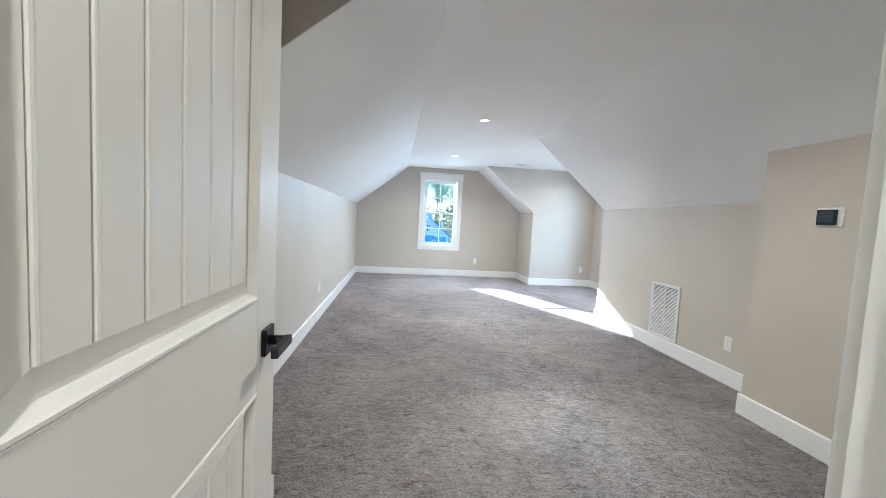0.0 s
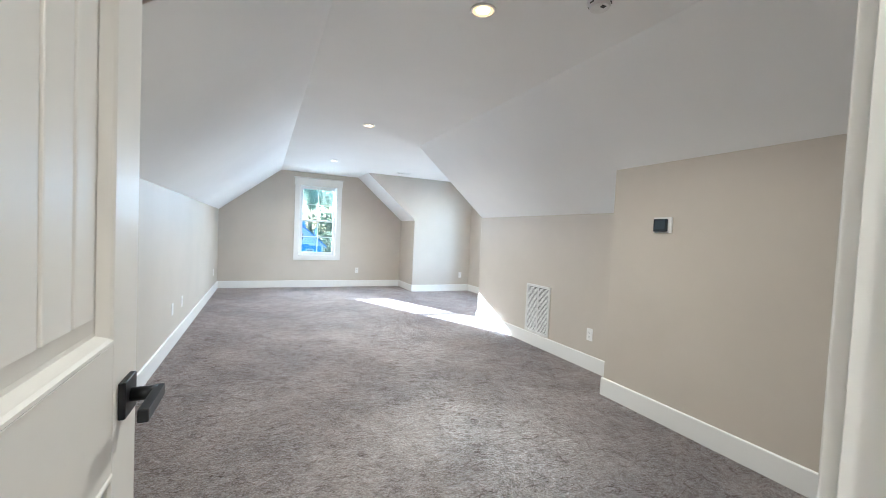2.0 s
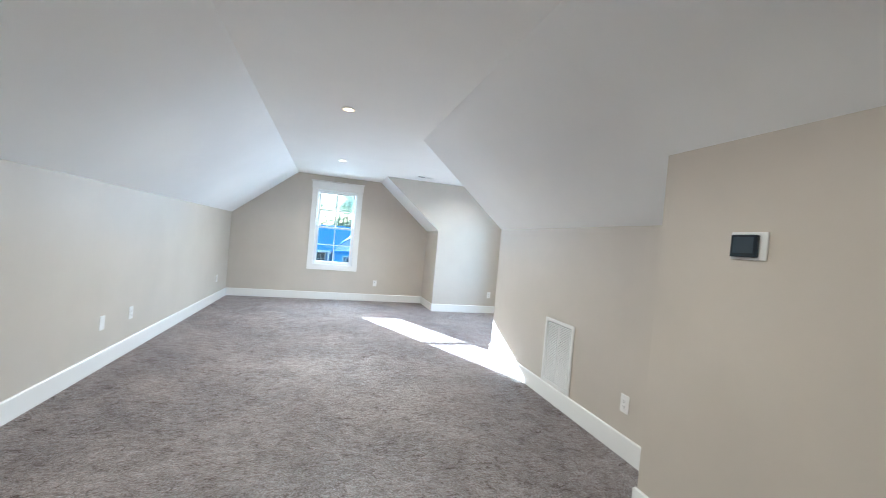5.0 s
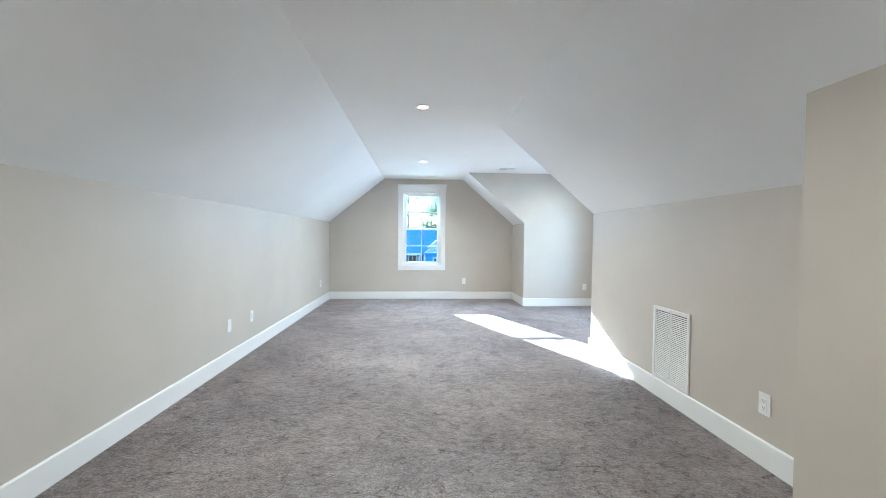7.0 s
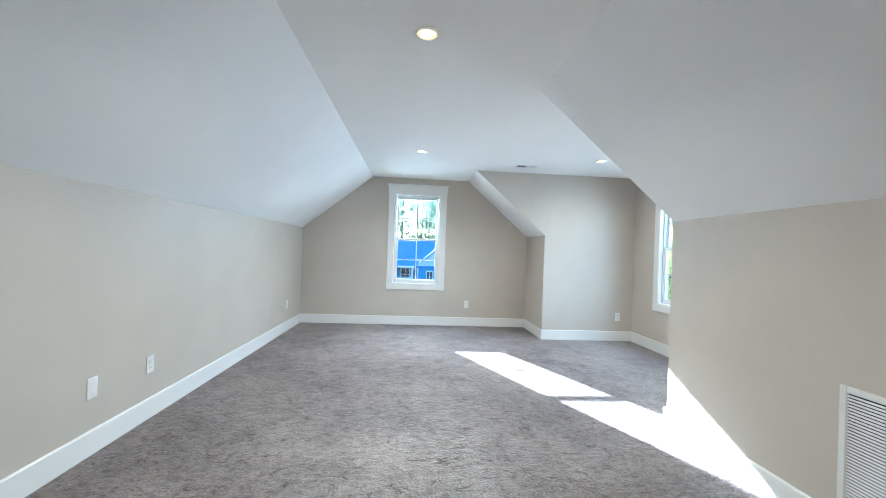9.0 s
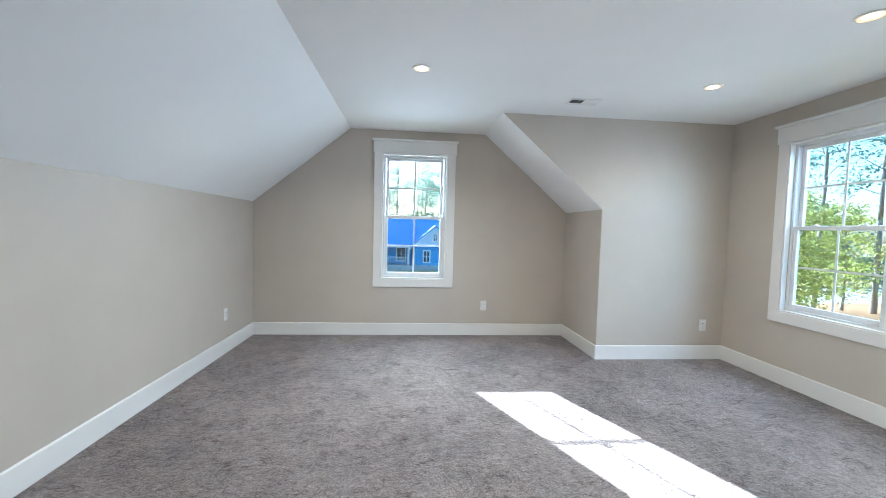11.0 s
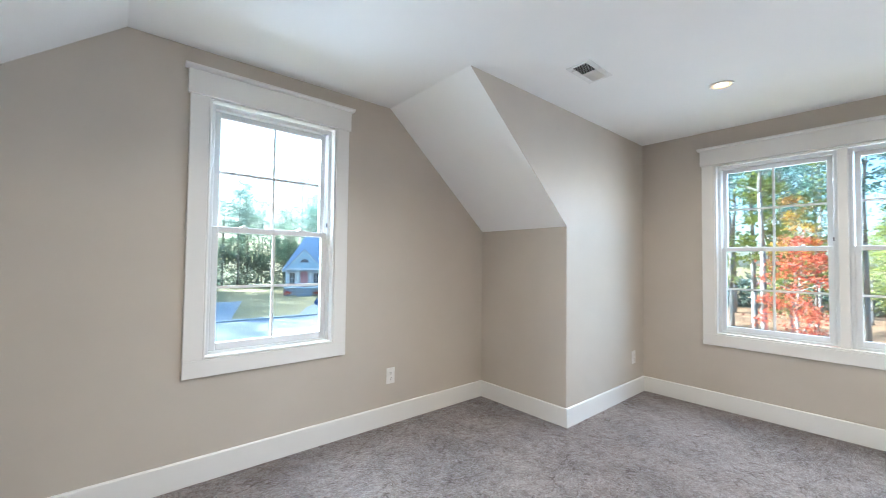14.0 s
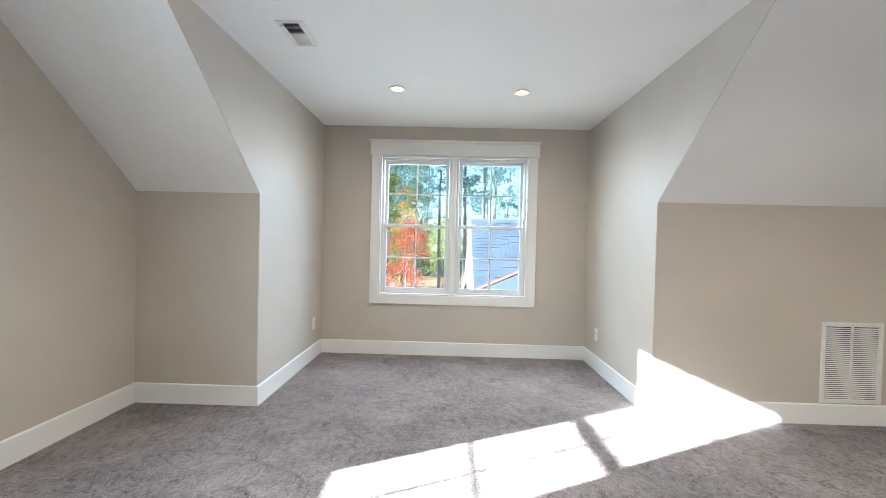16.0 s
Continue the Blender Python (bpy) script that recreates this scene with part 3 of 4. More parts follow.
for _c0, _c1 in ((0.03, GWD / 2 - 0.008), (GWD / 2 + 0.008, GWD - 0.03)):
    for _i in range(_nl):
        _z = 0.034 + (GHT - 0.068) * (_i + 0.5) / _nl
        if _me is None:
            _w = (_c1 - _c0) / 2
            _bm = prism(bmesh.new(), [(-_w, -0.0104, -0.0040), (-_w, -0.0094, -0.0043), (-_w, -0.0016, 0.0030), (-_w, -0.0024, 0.0034)], (2 * _w, 0, 0))
            _me = mesh_of("louvre", _bm, GRILLE)
        _ob = new("louvre", _me)
        _ob.parent = grille
        _ob.location = ((_c0 + _c1) / 2, 0, _z)
for _z in (0.015, GHT - 0.015):
    _bm = bmesh.new()
    disc(_bm, 0.004, 0.003, 0, 0.002, 10, Matrix.Translation((GWD / 2, -0.012, _z)) @ Matrix.Rotation(radians(90), 4, "X"))
    part("screw", _bm, STEEL, grille)

# ceiling supply register: half of the blades face one way, half the other
vent = thing("ceiling_register", "white ceiling air register, half of its blades showing dark", "air vent", pose(3.303, -1.33, H))
_bm = bmesh.new()
for _d in ((-0.14, -0.122, -0.078, 0.078), (0.122, 0.14, -0.078, 0.078), (-0.122, 0.122, -0.078, -0.046), (-0.122, 0.122, 0.046, 0.078), (-0.004, 0.004, -0.046, 0.046)):
    box(_bm, *_d, -0.006, 0.0, 0.001, 1)
part("frame", _bm, REGISTER, vent)
# near-black sheet on the ceiling, in place of a shaded duct opening
part("duct_shade_sheet", box(bmesh.new(), -0.122, 0.122, -0.046, 0.046, -0.0012, -0.0004), DARK, vent, "near-black sheet for the shaded duct behind the blades")
for _k, _hw in ((-1, 0.0028), (1, 0.0062)):
    _bm = prism(bmesh.new(), [(_k * _hw, -0.046, -0.0060), (_k * _hw + 0.0008, -0.046, -0.0062), (-_k * _hw + 0.0008, -0.046, -0.0014), (-_k * _hw, -0.046, -0.0010)], (0, 0.092, 0))
    _me = mesh_of("blade", _bm, REGISTER)
    for _i in range(9):
        _ob = new("blade", _me)
        _ob.parent = vent
        _ob.location = (_k * (0.011 + 0.0128 * _i), 0, 0)
part("damper_lever", box(bmesh.new(), -0.1, -0.092, 0.05, 0.064, -0.014, -0.006, 0.002), GRILLE, vent)


# ---- outside: ground, road, lawns ----
GRASS = ground_material("dry_winter_lawn", (0.21, 0.155, 0.055), (0.34, 0.25, 0.085), 0.5)
LITTER = ground_material("leaf_litter", (0.31, 0.15, 0.065), (0.41, 0.24, 0.12), 2.5)
ASPHALT = ground_material("pale_worn_asphalt", (0.34, 0.345, 0.36), (0.45, 0.455, 0.46), 3.0)
CONCRETE = ground_material("pale_concrete", (0.42, 0.42, 0.41), (0.55, 0.54, 0.52), 2.0)
EARTH = ground_material("bare_red_earth", (0.30, 0.19, 0.14), (0.40, 0.28, 0.21), 1.2)
structure("ground", box(bmesh.new(), -900, 900, -900, 900, GROUND - 0.5, GROUND), GRASS, "dry winter lawn running to the woods", "ground")
structure("road", box(bmesh.new(), -120, 160, 20.5, 28.5, GROUND, GROUND + 0.02), ASPHALT, "pale worn asphalt street", "road")
structure("pavement", box(bmesh.new(), -120, 160, 28.5, 29.0, GROUND, GROUND + 0.12, 0.03), CONCRETE, "pale concrete kerb along the street", "kerb")
structure("driveway", prism(bmesh.new(), [(3.2, 29.0, GROUND), (7.6, 29.0, GROUND), (11.6, 43, GROUND), (8.0, 43, GROUND)], (0, 0, 0.03)), CONCRETE, "pale concrete driveway", "driveway")
structure("driveway_2", prism(bmesh.new(), [(12.5, 29.0, GROUND), (27, 29.0, GROUND), (27, 40, GROUND), (20.5, 41, GROUND), (15.2, 34, GROUND)], (0, 0, 0.03)), CONCRETE, "pale concrete driveway", "driveway")
structure("lawn", box(bmesh.new(), -70, 90, 29.05, 60, GROUND, GROUND + 0.008), ground_material("sunlit_yellow_lawn", (0.40, 0.30, 0.12), (0.58, 0.45, 0.20), 0.6), "yellow dormant lawn before the houses", "lawn")
structure("bare_earth", prism(bmesh.new(), [(-14, 29.1, GROUND), (5.5, 29.1, GROUND), (7.5, 36, GROUND), (-14, 37, GROUND)], (0, 0, 0.015)), EARTH, "bare reddish building plot", "ground")
structure("leaf_litter", prism(bmesh.new(), [(13, -40, GROUND), (90, -90, GROUND), (90, 40, GROUND), (13, 16, GROUND)], (0, 0, 0.015)), LITTER, "ground covered with orange fallen leaves", "ground")


# ---- trees ----
def bark(name, c):
    return ground_material(name, shade(c, 0.7), shade(c, 1.3), 6.0)


PINE_BARK, GREY_BARK = bark("pine_bark", (0.20, 0.15, 0.12)), bark("grey_bark", (0.25, 0.225, 0.205))
NEEDLES = leaf_material("pine_needles", (0.13, 0.20, 0.12), (0.25, 0.34, 0.21))
NEEDLES_2 = leaf_material("bluish_needles", (0.12, 0.20, 0.16), (0.23, 0.33, 0.27))
GOLD = leaf_material("golden_leaves", (0.50, 0.22, 0.03), (0.58, 0.40, 0.06))
RED = leaf_material("red_maple_leaves", (0.42, 0.045, 0.028), (0.54, 0.15, 0.05))
BRUSH = leaf_material("undergrowth_leaves", (0.08, 0.11, 0.085), (0.20, 0.24, 0.16))
BLUISH = leaf_material("pale_bluish_needles", (0.13, 0.22, 0.20), (0.26, 0.37, 0.28))
LIME = leaf_material("yellow_green_leaves", (0.27, 0.32, 0.07), (0.46, 0.46, 0.13))


def limb(bm, a, b, ra, rb, seg=7):
    a, b = Vector(a), Vector(b)
    m = Matrix.Translation((a + b) / 2) @ (b - a).to_track_quat("Z", "Y").to_matrix().to_4x4()
    bmesh.ops.create_cone(bm, cap_ends=True, segments=seg, radius1=ra, radius2=rb, depth=(b - a).length, matrix=m)


def leaf_cloud(name, rng, clumps, per, size, mat):
    """Many small blades round the given clump centres (x, y, z, spread)."""
    verts, faces = [], []
    for cx, cy, cz, r in clumps:
        for _ in range(per):
            d = Vector((rng.gauss(0, 1), rng.gauss(0, 1), rng.gauss(0, 0.6)))
            p = Vector((cx, cy, cz)) + d * r * 0.5
            u = Vector((rng.uniform(-1, 1), rng.uniform(-1, 1), rng.uniform(-1, 1))).normalized()
            v = u.orthogonal().normalized() * size * rng.uniform(0.35, 0.7)
            u = u * size * rng.uniform(0.6, 1.2)
            n = len(verts)
            verts += [p - u * 0.5, p + v * 0.5, p + u * 0.5, p - v * 0.5]
            faces.append((n, n + 1, n + 2, n + 3))
    me = bpy.data.meshes.new(name)
    me.from_pydata([tuple(v) for v in verts], [], faces)
    me.materials.append(mat)
    return me


def tree(name, label, seed, height, base, spread, mat, barkmat, clumps=46, per=46, leaf=0.3, radius=0.16, ball=False):
    """Tapered leaning trunk, limbs to the clumps and a broken crown."""
    rng = random.Random(seed)
    t = thing(name, label, "tree")
    bm = bmesh.new()
    prev, pr = Vector((0, 0, -0.1)), radius
    for i in range(1, 7):
        k = i / 6
        p = Vector((rng.uniform(-0.12, 0.12) * k * 2, rng.uniform(-0.12, 0.12) * k * 2, height * 0.97 * k))
        r = radius * (1 - 0.85 * k)
        limb(bm, prev, p, pr, r, 9)
        prev, pr = p, r
    part("trunk", bm, barkmat, t, "", True)
    cl = []
    bl = bmesh.new()
    for i in range(clumps):
        k = rng.random()
        z = base + (height - base) * k
        prof = math.sin(math.pi * min(1, 0.12 + 0.86 * k)) ** 0.6 if ball else (1.05 - 0.75 * k) * (0.5 + 0.5 * rng.random())
        a = rng.uniform(0, 2 * math.pi)
        d = spread * prof * math.sqrt(rng.random())
        x, y = d * math.cos(a), d * math.sin(a)
        cl.append((x, y, z, spread * (rng.uniform(0.25, 0.42) if ball else rng.uniform(0.14, 0.30))))
        if i % 2 == 0:
            limb(bl, (0, 0, max(0.5, z - d * 0.5)), (x, y, z), radius * 0.22, 0.012, 5)
    tagged(part("limbs", bl, barkmat, t), kind="stuff")
    crown = new("crown", leaf_cloud("crown", rng, cl, per, leaf, mat))
    crown.parent = t
    return t


rng = random.Random(5)
PINES = [tree("pine_tree", "tall slender pine with a broken green crown", 11, 17.2, 7.0, 3.0, NEEDLES, PINE_BARK, 64, 58, 0.21, 0.16, True),
         tree("pine_tree", "tall slender pine with a bluish crown", 12, 18.2, 9.0, 2.7, NEEDLES_2, PINE_BARK, 58, 58, 0.21, 0.16, True),
         tree("pine_tree", "tall pine with a wide green crown", 13, 14.5, 4.5, 3.0, NEEDLES, PINE_BARK, 70, 58, 0.21, 0.16, True),
         tree("pine_tree", "slim young pine with light green needles", 14, 11, 3.0, 2.2, LIME, PINE_BARK, 50, 40, 0.26, 0.10),
         tree("pine_tree", "tall bare-stemmed pine with a thin bluish crown", 15, 17, 7.0, 2.6, BLUISH, GREY_BARK, 34, 44, 0.24, 0.15)]
PGROUP = "pines behind the houses"
for _p in PINES:
    tagged(_p, group=PGROUP)
_spots = []
# a double row of woods beyond the street, thinner trees beyond the dormer
for _i in range(104):
    _x = -34 + 0.96 * _i + rng.uniform(-1.2, 1.2)
    _y = rng.choice((60, 66, 73)) + rng.uniform(-3, 3) + (7 if 12 < _x < 44 else 0)
    _spots.append((_x, _y, rng.choice((0, 0, 1, 1, 2, 2))))
for _i in range(34):
    _d, _a = rng.uniform(30, 62), radians(rng.uniform(64, 110))
    _spots.append((0.98 + _d * math.sin(_a), -2.3 + _d * math.cos(_a), 4 if _d < 46 else rng.choice((1, 4, 3))))
_spots += [(22.0, 17.0, 1), (27.0, 22.0, 0), (31.0, 17.0, 4), (19.0, 20.0, 0), (33.0, 26.0, 2), (24.5, 15.0, 4), (29.0, 10.0, 4), (26.0, 8.0, 1), (22.6, 1.2, 4), (29.5, 2.5, 3), (33.0, 0.6, 3), (47, 8.5, 3), (26.5, -4.4, 4), (30, -5.5, 4), (51, 4.5, 3), (24.0, 7.0, 4)]
_used = set()
for _x, _y, _k in _spots:
    _m = pose(_x, _y, GROUND, 0, 0, rng.uniform(0, 360))
    if _k not in _used:
        PINES[_k].matrix_basis = _m
        _used.add(_k)
    else:
        _c = copy_thing(PINES[_k], _m)
        _s = rng.uniform(0.9, 1.13)
        _c.scale = (_s, _s, _s)

# tall bare stems in pale bark beyond the dormer
PALE_BARK = bark("pale_bark", (0.27, 0.235, 0.215))
_stem = tree("pine_tree", "tall pine with a thick pale bare stem", 31, 19, 8.5, 2.8, BLUISH, PALE_BARK, 40, 60, 0.22, 0.21)
tagged(_stem, group=PGROUP)
_stem.matrix_basis = pose(22.3, 3.35, GROUND, -1.5, 1.5, 0)
for _x, _y, _s in ((21.3, 3.55, 0.6), (46.8, 7.8, 1.15), (50.8, 5.7, 1.25)):
    _c = copy_thing(_stem, pose(_x, _y, GROUND, 0, 0, 70 * _x))
    _c.scale = (_s, _s, max(1.0, _s))

_maple = tree("maple_tree", "maple in bright red and orange autumn leaf", 21, 5.8, 0.4, 1.15, RED, GREY_BARK, 84, 50, 0.12, 0.07, True)
_maple.matrix_basis = pose(19.6, -0.25, GROUND)
_maple2 = tree("maple_tree", "taller maple in golden autumn leaf", 22, 7.6, 4.5, 0.75, GOLD, GREY_BARK, 34, 36, 0.13, 0.07, True)
_maple2.matrix_basis = pose(23.0, 0.35, GROUND)
_oak = tree("oak_tree", "small tree with yellow green leaves", 23, 6.8, 1.2, 2.2, LIME, GREY_BARK, 46, 70, 0.2, 0.10, True)
_oak.matrix_basis = pose(58.0, 15.5, GROUND)
for _x, _y, _s, _r in ((38.0, 2.2, 1.0, 130), (46.0, -1.2, 1.0, 20)):
    copy_thing(_oak, pose(_x, _y, GROUND, 0, 0, _r)).scale = (_s, _s, _s)
copy_thing(_oak, pose(52.0, 19.0, GROUND, 0, 0, 200))
for _i, (_x, _y) in enumerate(((17.5, 10.5), (20.5, 13.5), (23.0, 14.5), (17.0, 15.0), (26.0, 18.0), (18.5, 12.5), (30.0, 18.0), (15.0, 18.5), (24.0, 22.0))):
    copy_thing(_oak, pose(_x, _y, GROUND, 0, 0, 47 * _i))

# undergrowth at the edge of the woods
_cl = []
for _i in range(900):
    _x = rng.uniform(-45, 85)
    _cl.append((_x, 58 + rng.uniform(0, 6) + (11 if 12 < _x < 48 else 0), GROUND + 7.0 * rng.random() ** 1.2, 2.3))
for _i in range(300):
    _d, _a = rng.uniform(52, 64), radians(rng.uniform(55, 120))
    _cl.append((_d * math.sin(_a), -2.3 + _d * math.cos(_a), GROUND + rng.uniform(0.2, 3.0), 1.7))
tagged(new("undergrowth", leaf_cloud("undergrowth", rng, _cl, 60, 0.55, BRUSH)), "dark undergrowth at the edge of the pine woods", "undergrowth", "", "stuff")


# ---- houses across the street ----
BLUE_ROOF = plain("blue_metal_roof", (0.075, 0.255, 0.58), 0.6)
BLUE_WALL = plain("bright_blue_siding", (0.10, 0.31, 0.60), 0.6)
PALE_BLUE = plain("pale_blue_shakes", (0.50, 0.61, 0.71), 0.7)
GREY_BLUE = plain("grey_blue_siding", (0.62, 0.67, 0.72), 0.6)
SLATE_ROOF = plain("slate_blue_shingles", (0.41, 0.455, 0.53), 0.7)
WHITE = plain("white_house_trim", (0.78, 0.79, 0.80), 0.5)
PANE = plain("dark_house_window_pane", (0.05, 0.07, 0.10), 0.1)
BRICKY = plain("pale_stone_footing", (0.42, 0.42, 0.42), 0.8)


def house_window(parent, x, y, z, w, h):
    win = part("window", frame_bars(bmesh.new(), x - w / 2 - 0.12, x + w / 2 + 0.12, z - 0.12, z + h + 0.14, 0.12, y - 0.06, y), WHITE, parent)
    part("pane", box(bmesh.new(), x - w / 2, x + w / 2, y - 0.02, y - 0.01, z, z + h), PANE, win)
    bm = box(bmesh.new(), x - 0.03, x + 0.03, y - 0.05, y - 0.022, z, z + h)
    box(bm, x - w / 2, x - 0.031, y - 0.05, y - 0.022, z + h / 2 - 0.03, z + h / 2 + 0.03)
    box(bm, x + 0.031, x + w / 2, y - 0.05, y - 0.022, z + h / 2 - 0.03, z + h / 2 + 0.03)
    part("muntin", bm, WHITE, win)


def rakes(parent, x0, x1, z0, zp, y, w, over):
    """Two sloped white boards along a gable."""
    xm = (x0 + x1) / 2
    sl = (zp - z0) / (xm - x0)
    for s, xe in ((1, x0), (-1, x1)):
        a = (xe - s * over, z0 - sl * over)
        pts = [a, (xm, zp), (xm, zp - w), (a[0], a[1] - w)]
        part("rake_board", prism(bmesh.new(), [(px, y - 0.1, pz) for px, pz in pts], (0, 0.12, 0)), WHITE, parent)


def roof_slab(parent, mat, pts, thick=0.16):
    part("roof", prism(bmesh.new(), pts, (0, 0, -thick)), mat, parent)


# blue house: a projecting gable and a long wing with a porch
bh = thing("house", "bright blue house with white trim and a front gable", "house", pose(0, 38, GROUND))
part("footing", box(bmesh.new(), 2.25, 7.1, -0.05, 9, 0, 0.55), BRICKY, bh)
part("wall", box(bmesh.new(), 2.3, 7.05, 0, 9, 0.55, 2.75), BLUE_WALL, bh)
part("gable", prism(bmesh.new(), [(2.3, 0, 2.85), (7.05, 0, 2.85), (4.68, 0, 4.75)], (0, 0.2, 0)), PALE_BLUE, bh, "pale blue shingled gable")
part("frieze_board", box(bmesh.new(), 2.15, 7.2, -0.06, 0.2, 2.62, 2.87), WHITE, bh)
rakes(bh, 2.3, 7.05, 2.85, 4.95, 0, 0.22, 0.45)
roof_slab(bh, BLUE_ROOF, [(1.9, -0.3, 2.62), (4.68, -0.3, 5.0), (4.68, 7, 5.0), (1.9, 7, 2.62)])
roof_slab(bh, BLUE_ROOF, [(4.68, -0.3, 5.0), (7.45, -0.3, 2.62), (7.45, 7, 2.62), (4.68, 7, 5.0)])
for _x in (2.35, 7.0):
    part("corner_board", box(bmesh.new(), _x - 0.1, _x + 0.1, -0.04, 0.1, 0.55, 2.62), WHITE, bh)
house_window(bh, 3.75, 0, 0.95, 0.62, 1.15)
house_window(bh, 5.65, 0, 0.95, 0.62, 1.15)
house_window(bh, 4.68, 0, 3.25, 0.42, 0.75)
part("wall", box(bmesh.new(), -13, 2.3, 2.2, 9, 0.0, 2.75), BLUE_WALL, bh)
roof_slab(bh, BLUE_ROOF, [(-13.5, -0.2, 2.7), (5.5, -0.2, 2.7), (5.5, 6.2, 5.75), (-13.5, 6.2, 5.75)])
roof_slab(bh, BLUE_ROOF, [(-13.5, 6.2, 5.75), (5.5, 6.2, 5.75), (5.5, 12, 2.7), (-13.5, 12, 2.7)])
part("wall", prism(bmesh.new(), [(7.05, 3.4, 2.6), (7.05, 9.0, 2.6), (7.05, 6.2, 4.6)], (-0.2, 0, 0)), PALE_BLUE, bh)
part("fascia", box(bmesh.new(), -13.5, 2.0, -0.27, -0.2, 2.5, 2.72), WHITE, bh)
part("porch_floor", box(bmesh.new(), -13, 2.2, 0, 2.2, 0, 0.5), BRICKY, bh)
for _i in range(6):
    _x = -12.5 + 2.85 * _i
    part("porch_post", box(bmesh.new(), _x - 0.11, _x + 0.11, 0.05, 0.27, 0.5, 2.55), WHITE, bh)
part("porch_rail", box(bmesh.new(), -12.5, 1.8, 0.12, 0.19, 1.35, 1.43), WHITE, bh)
for _i in range(60):
    _x = -12.4 + 0.235 * _i
    _b = bmesh.new()
    part("baluster", box(_b, _x - 0.025, _x + 0.025, 0.13, 0.18, 0.55, 1.35), WHITE, bh)
house_window(bh, 0.9, 2.2, 0.9, 0.9, 1.4)
house_window(bh, -3.6, 2.2, 0.9, 0.9, 1.4)
part("door", box(bmesh.new(), -1.7, -0.75, 2.1, 2.2, 0.5, 2.55), WHITE, bh)

# grey-blue house further along: raised porch with steps, a hipped roof, a second gable
gh = thing("house", "pale grey-blue house with a porch gable and slate-blue roof", "house", pose(19.6, 46.6, GROUND, 0, 0, -20))
part("footing", box(bmesh.new(), -2.4, 9, -0.05, 10, 0, 0.95), BRICKY, gh)
part("wall", box(bmesh.new(), -2.2, 9, 1.6, 10, 0.95, 3.3), GREY_BLUE, gh)
part("gable", prism(bmesh.new(), [(-2.2, 0, 3.5), (2.2, 0, 3.5), (0, 0, 5.75)], (0, 1.6, 0)), PALE_BLUE, gh)
part("frieze_board", box(bmesh.new(), -2.5, 2.5, -0.1, 0.5, 3.2, 3.52), WHITE, gh)
rakes(gh, -2.2, 2.2, 3.5, 5.95, 0, 0.22, 0.35)
roof_slab(gh, SLATE_ROOF, [(-2.6, -0.3, 3.1), (0, -0.3, 6.0), (0, 5, 6.0), (-2.6, 5, 3.1)])
roof_slab(gh, SLATE_ROOF, [(0, -0.3, 6.0), (2.6, -0.3, 3.1), (2.6, 5, 3.1), (0, 5, 6.0)])
roof_slab(gh, SLATE_ROOF, [(-2.7, 1.2, 3.25), (9.6, 1.2, 3.25), (7.2, 6.2, 8.3), (0.4, 6.2, 8.3)])
roof_slab(gh, SLATE_ROOF, [(-2.7, 1.2, 3.25), (0.4, 6.2, 8.3), (-2.7, 10.6, 3.25)])
roof_slab(gh, SLATE_ROOF, [(-2.7, 10.6, 3.25), (0.4, 6.2, 8.3), (7.2, 6.2, 8.3), (9.6, 10.6, 3.25)])
part("wall", box(bmesh.new(), 3.4, 7.4, 0.2, 1.6, 0.95, 3.3), GREY_BLUE, gh)
part("gable", prism(bmesh.new(), [(3.4, 0.2, 3.3), (7.4, 0.2, 3.3), (5.4, 0.2, 5.2)], (0, 1.5, 0)), PALE_BLUE, gh)
rakes(gh, 3.4, 7.4, 3.3, 5.4, 0.2, 0.2, 0.35)
roof_slab(gh, SLATE_ROOF, [(3.0, -0.05, 3.0), (5.4, -0.05, 5.45), (5.4, 5, 5.45), (3.0, 5, 3.0)])
roof_slab(gh, SLATE_ROOF, [(5.4, -0.05, 5.45), (7.8, -0.05, 3.0), (7.8, 5, 3.0), (5.4, 5, 5.45)])
for _x in (-2.1, -0.8, 0.8, 2.1):
    part("porch_post", box(bmesh.new(), _x - 0.11, _x + 0.11, 0, 0.22, 1.0, 3.2), WHITE, gh)
part("porch_floor", box(bmesh.new(), -2.4, 2.4, -0.1, 1.6, 0.95, 1.02), WHITE, gh)
for _i in range(5):
    part("step", box(bmesh.new(), -0.9, 0.9, -0.1 - 0.28 * (5 - _i), -0.1 - 0.28 * (4 - _i), 0.0, 0.18 * (_i + 1) - 0.02), BRICKY, gh)
_bm = prism(bmesh.new(), [(0.5 * math.cos(math.pi * i / 14), -0.05, 4.2 + 0.42 * math.sin(math.pi * i / 14)) for i in range(15)], (0, 0.04, 0))
part("arched_window", _bm, PANE, gh, "arched dark attic window")
house_window(gh, -1.45, 1.6, 1.4, 0.6, 1.4)
house_window(gh, 1.5, 1.6, 1.4, 0.6, 1.4)
house_window(gh, 5.4, 0.2, 1.4, 0.8, 1.4)
part("door", box(bmesh.new(), -0.45, 0.45, 1.5, 1.6, 1.0, 3.0), plain("pink_front_door", (0.6, 0.3, 0.32), 0.5), gh)
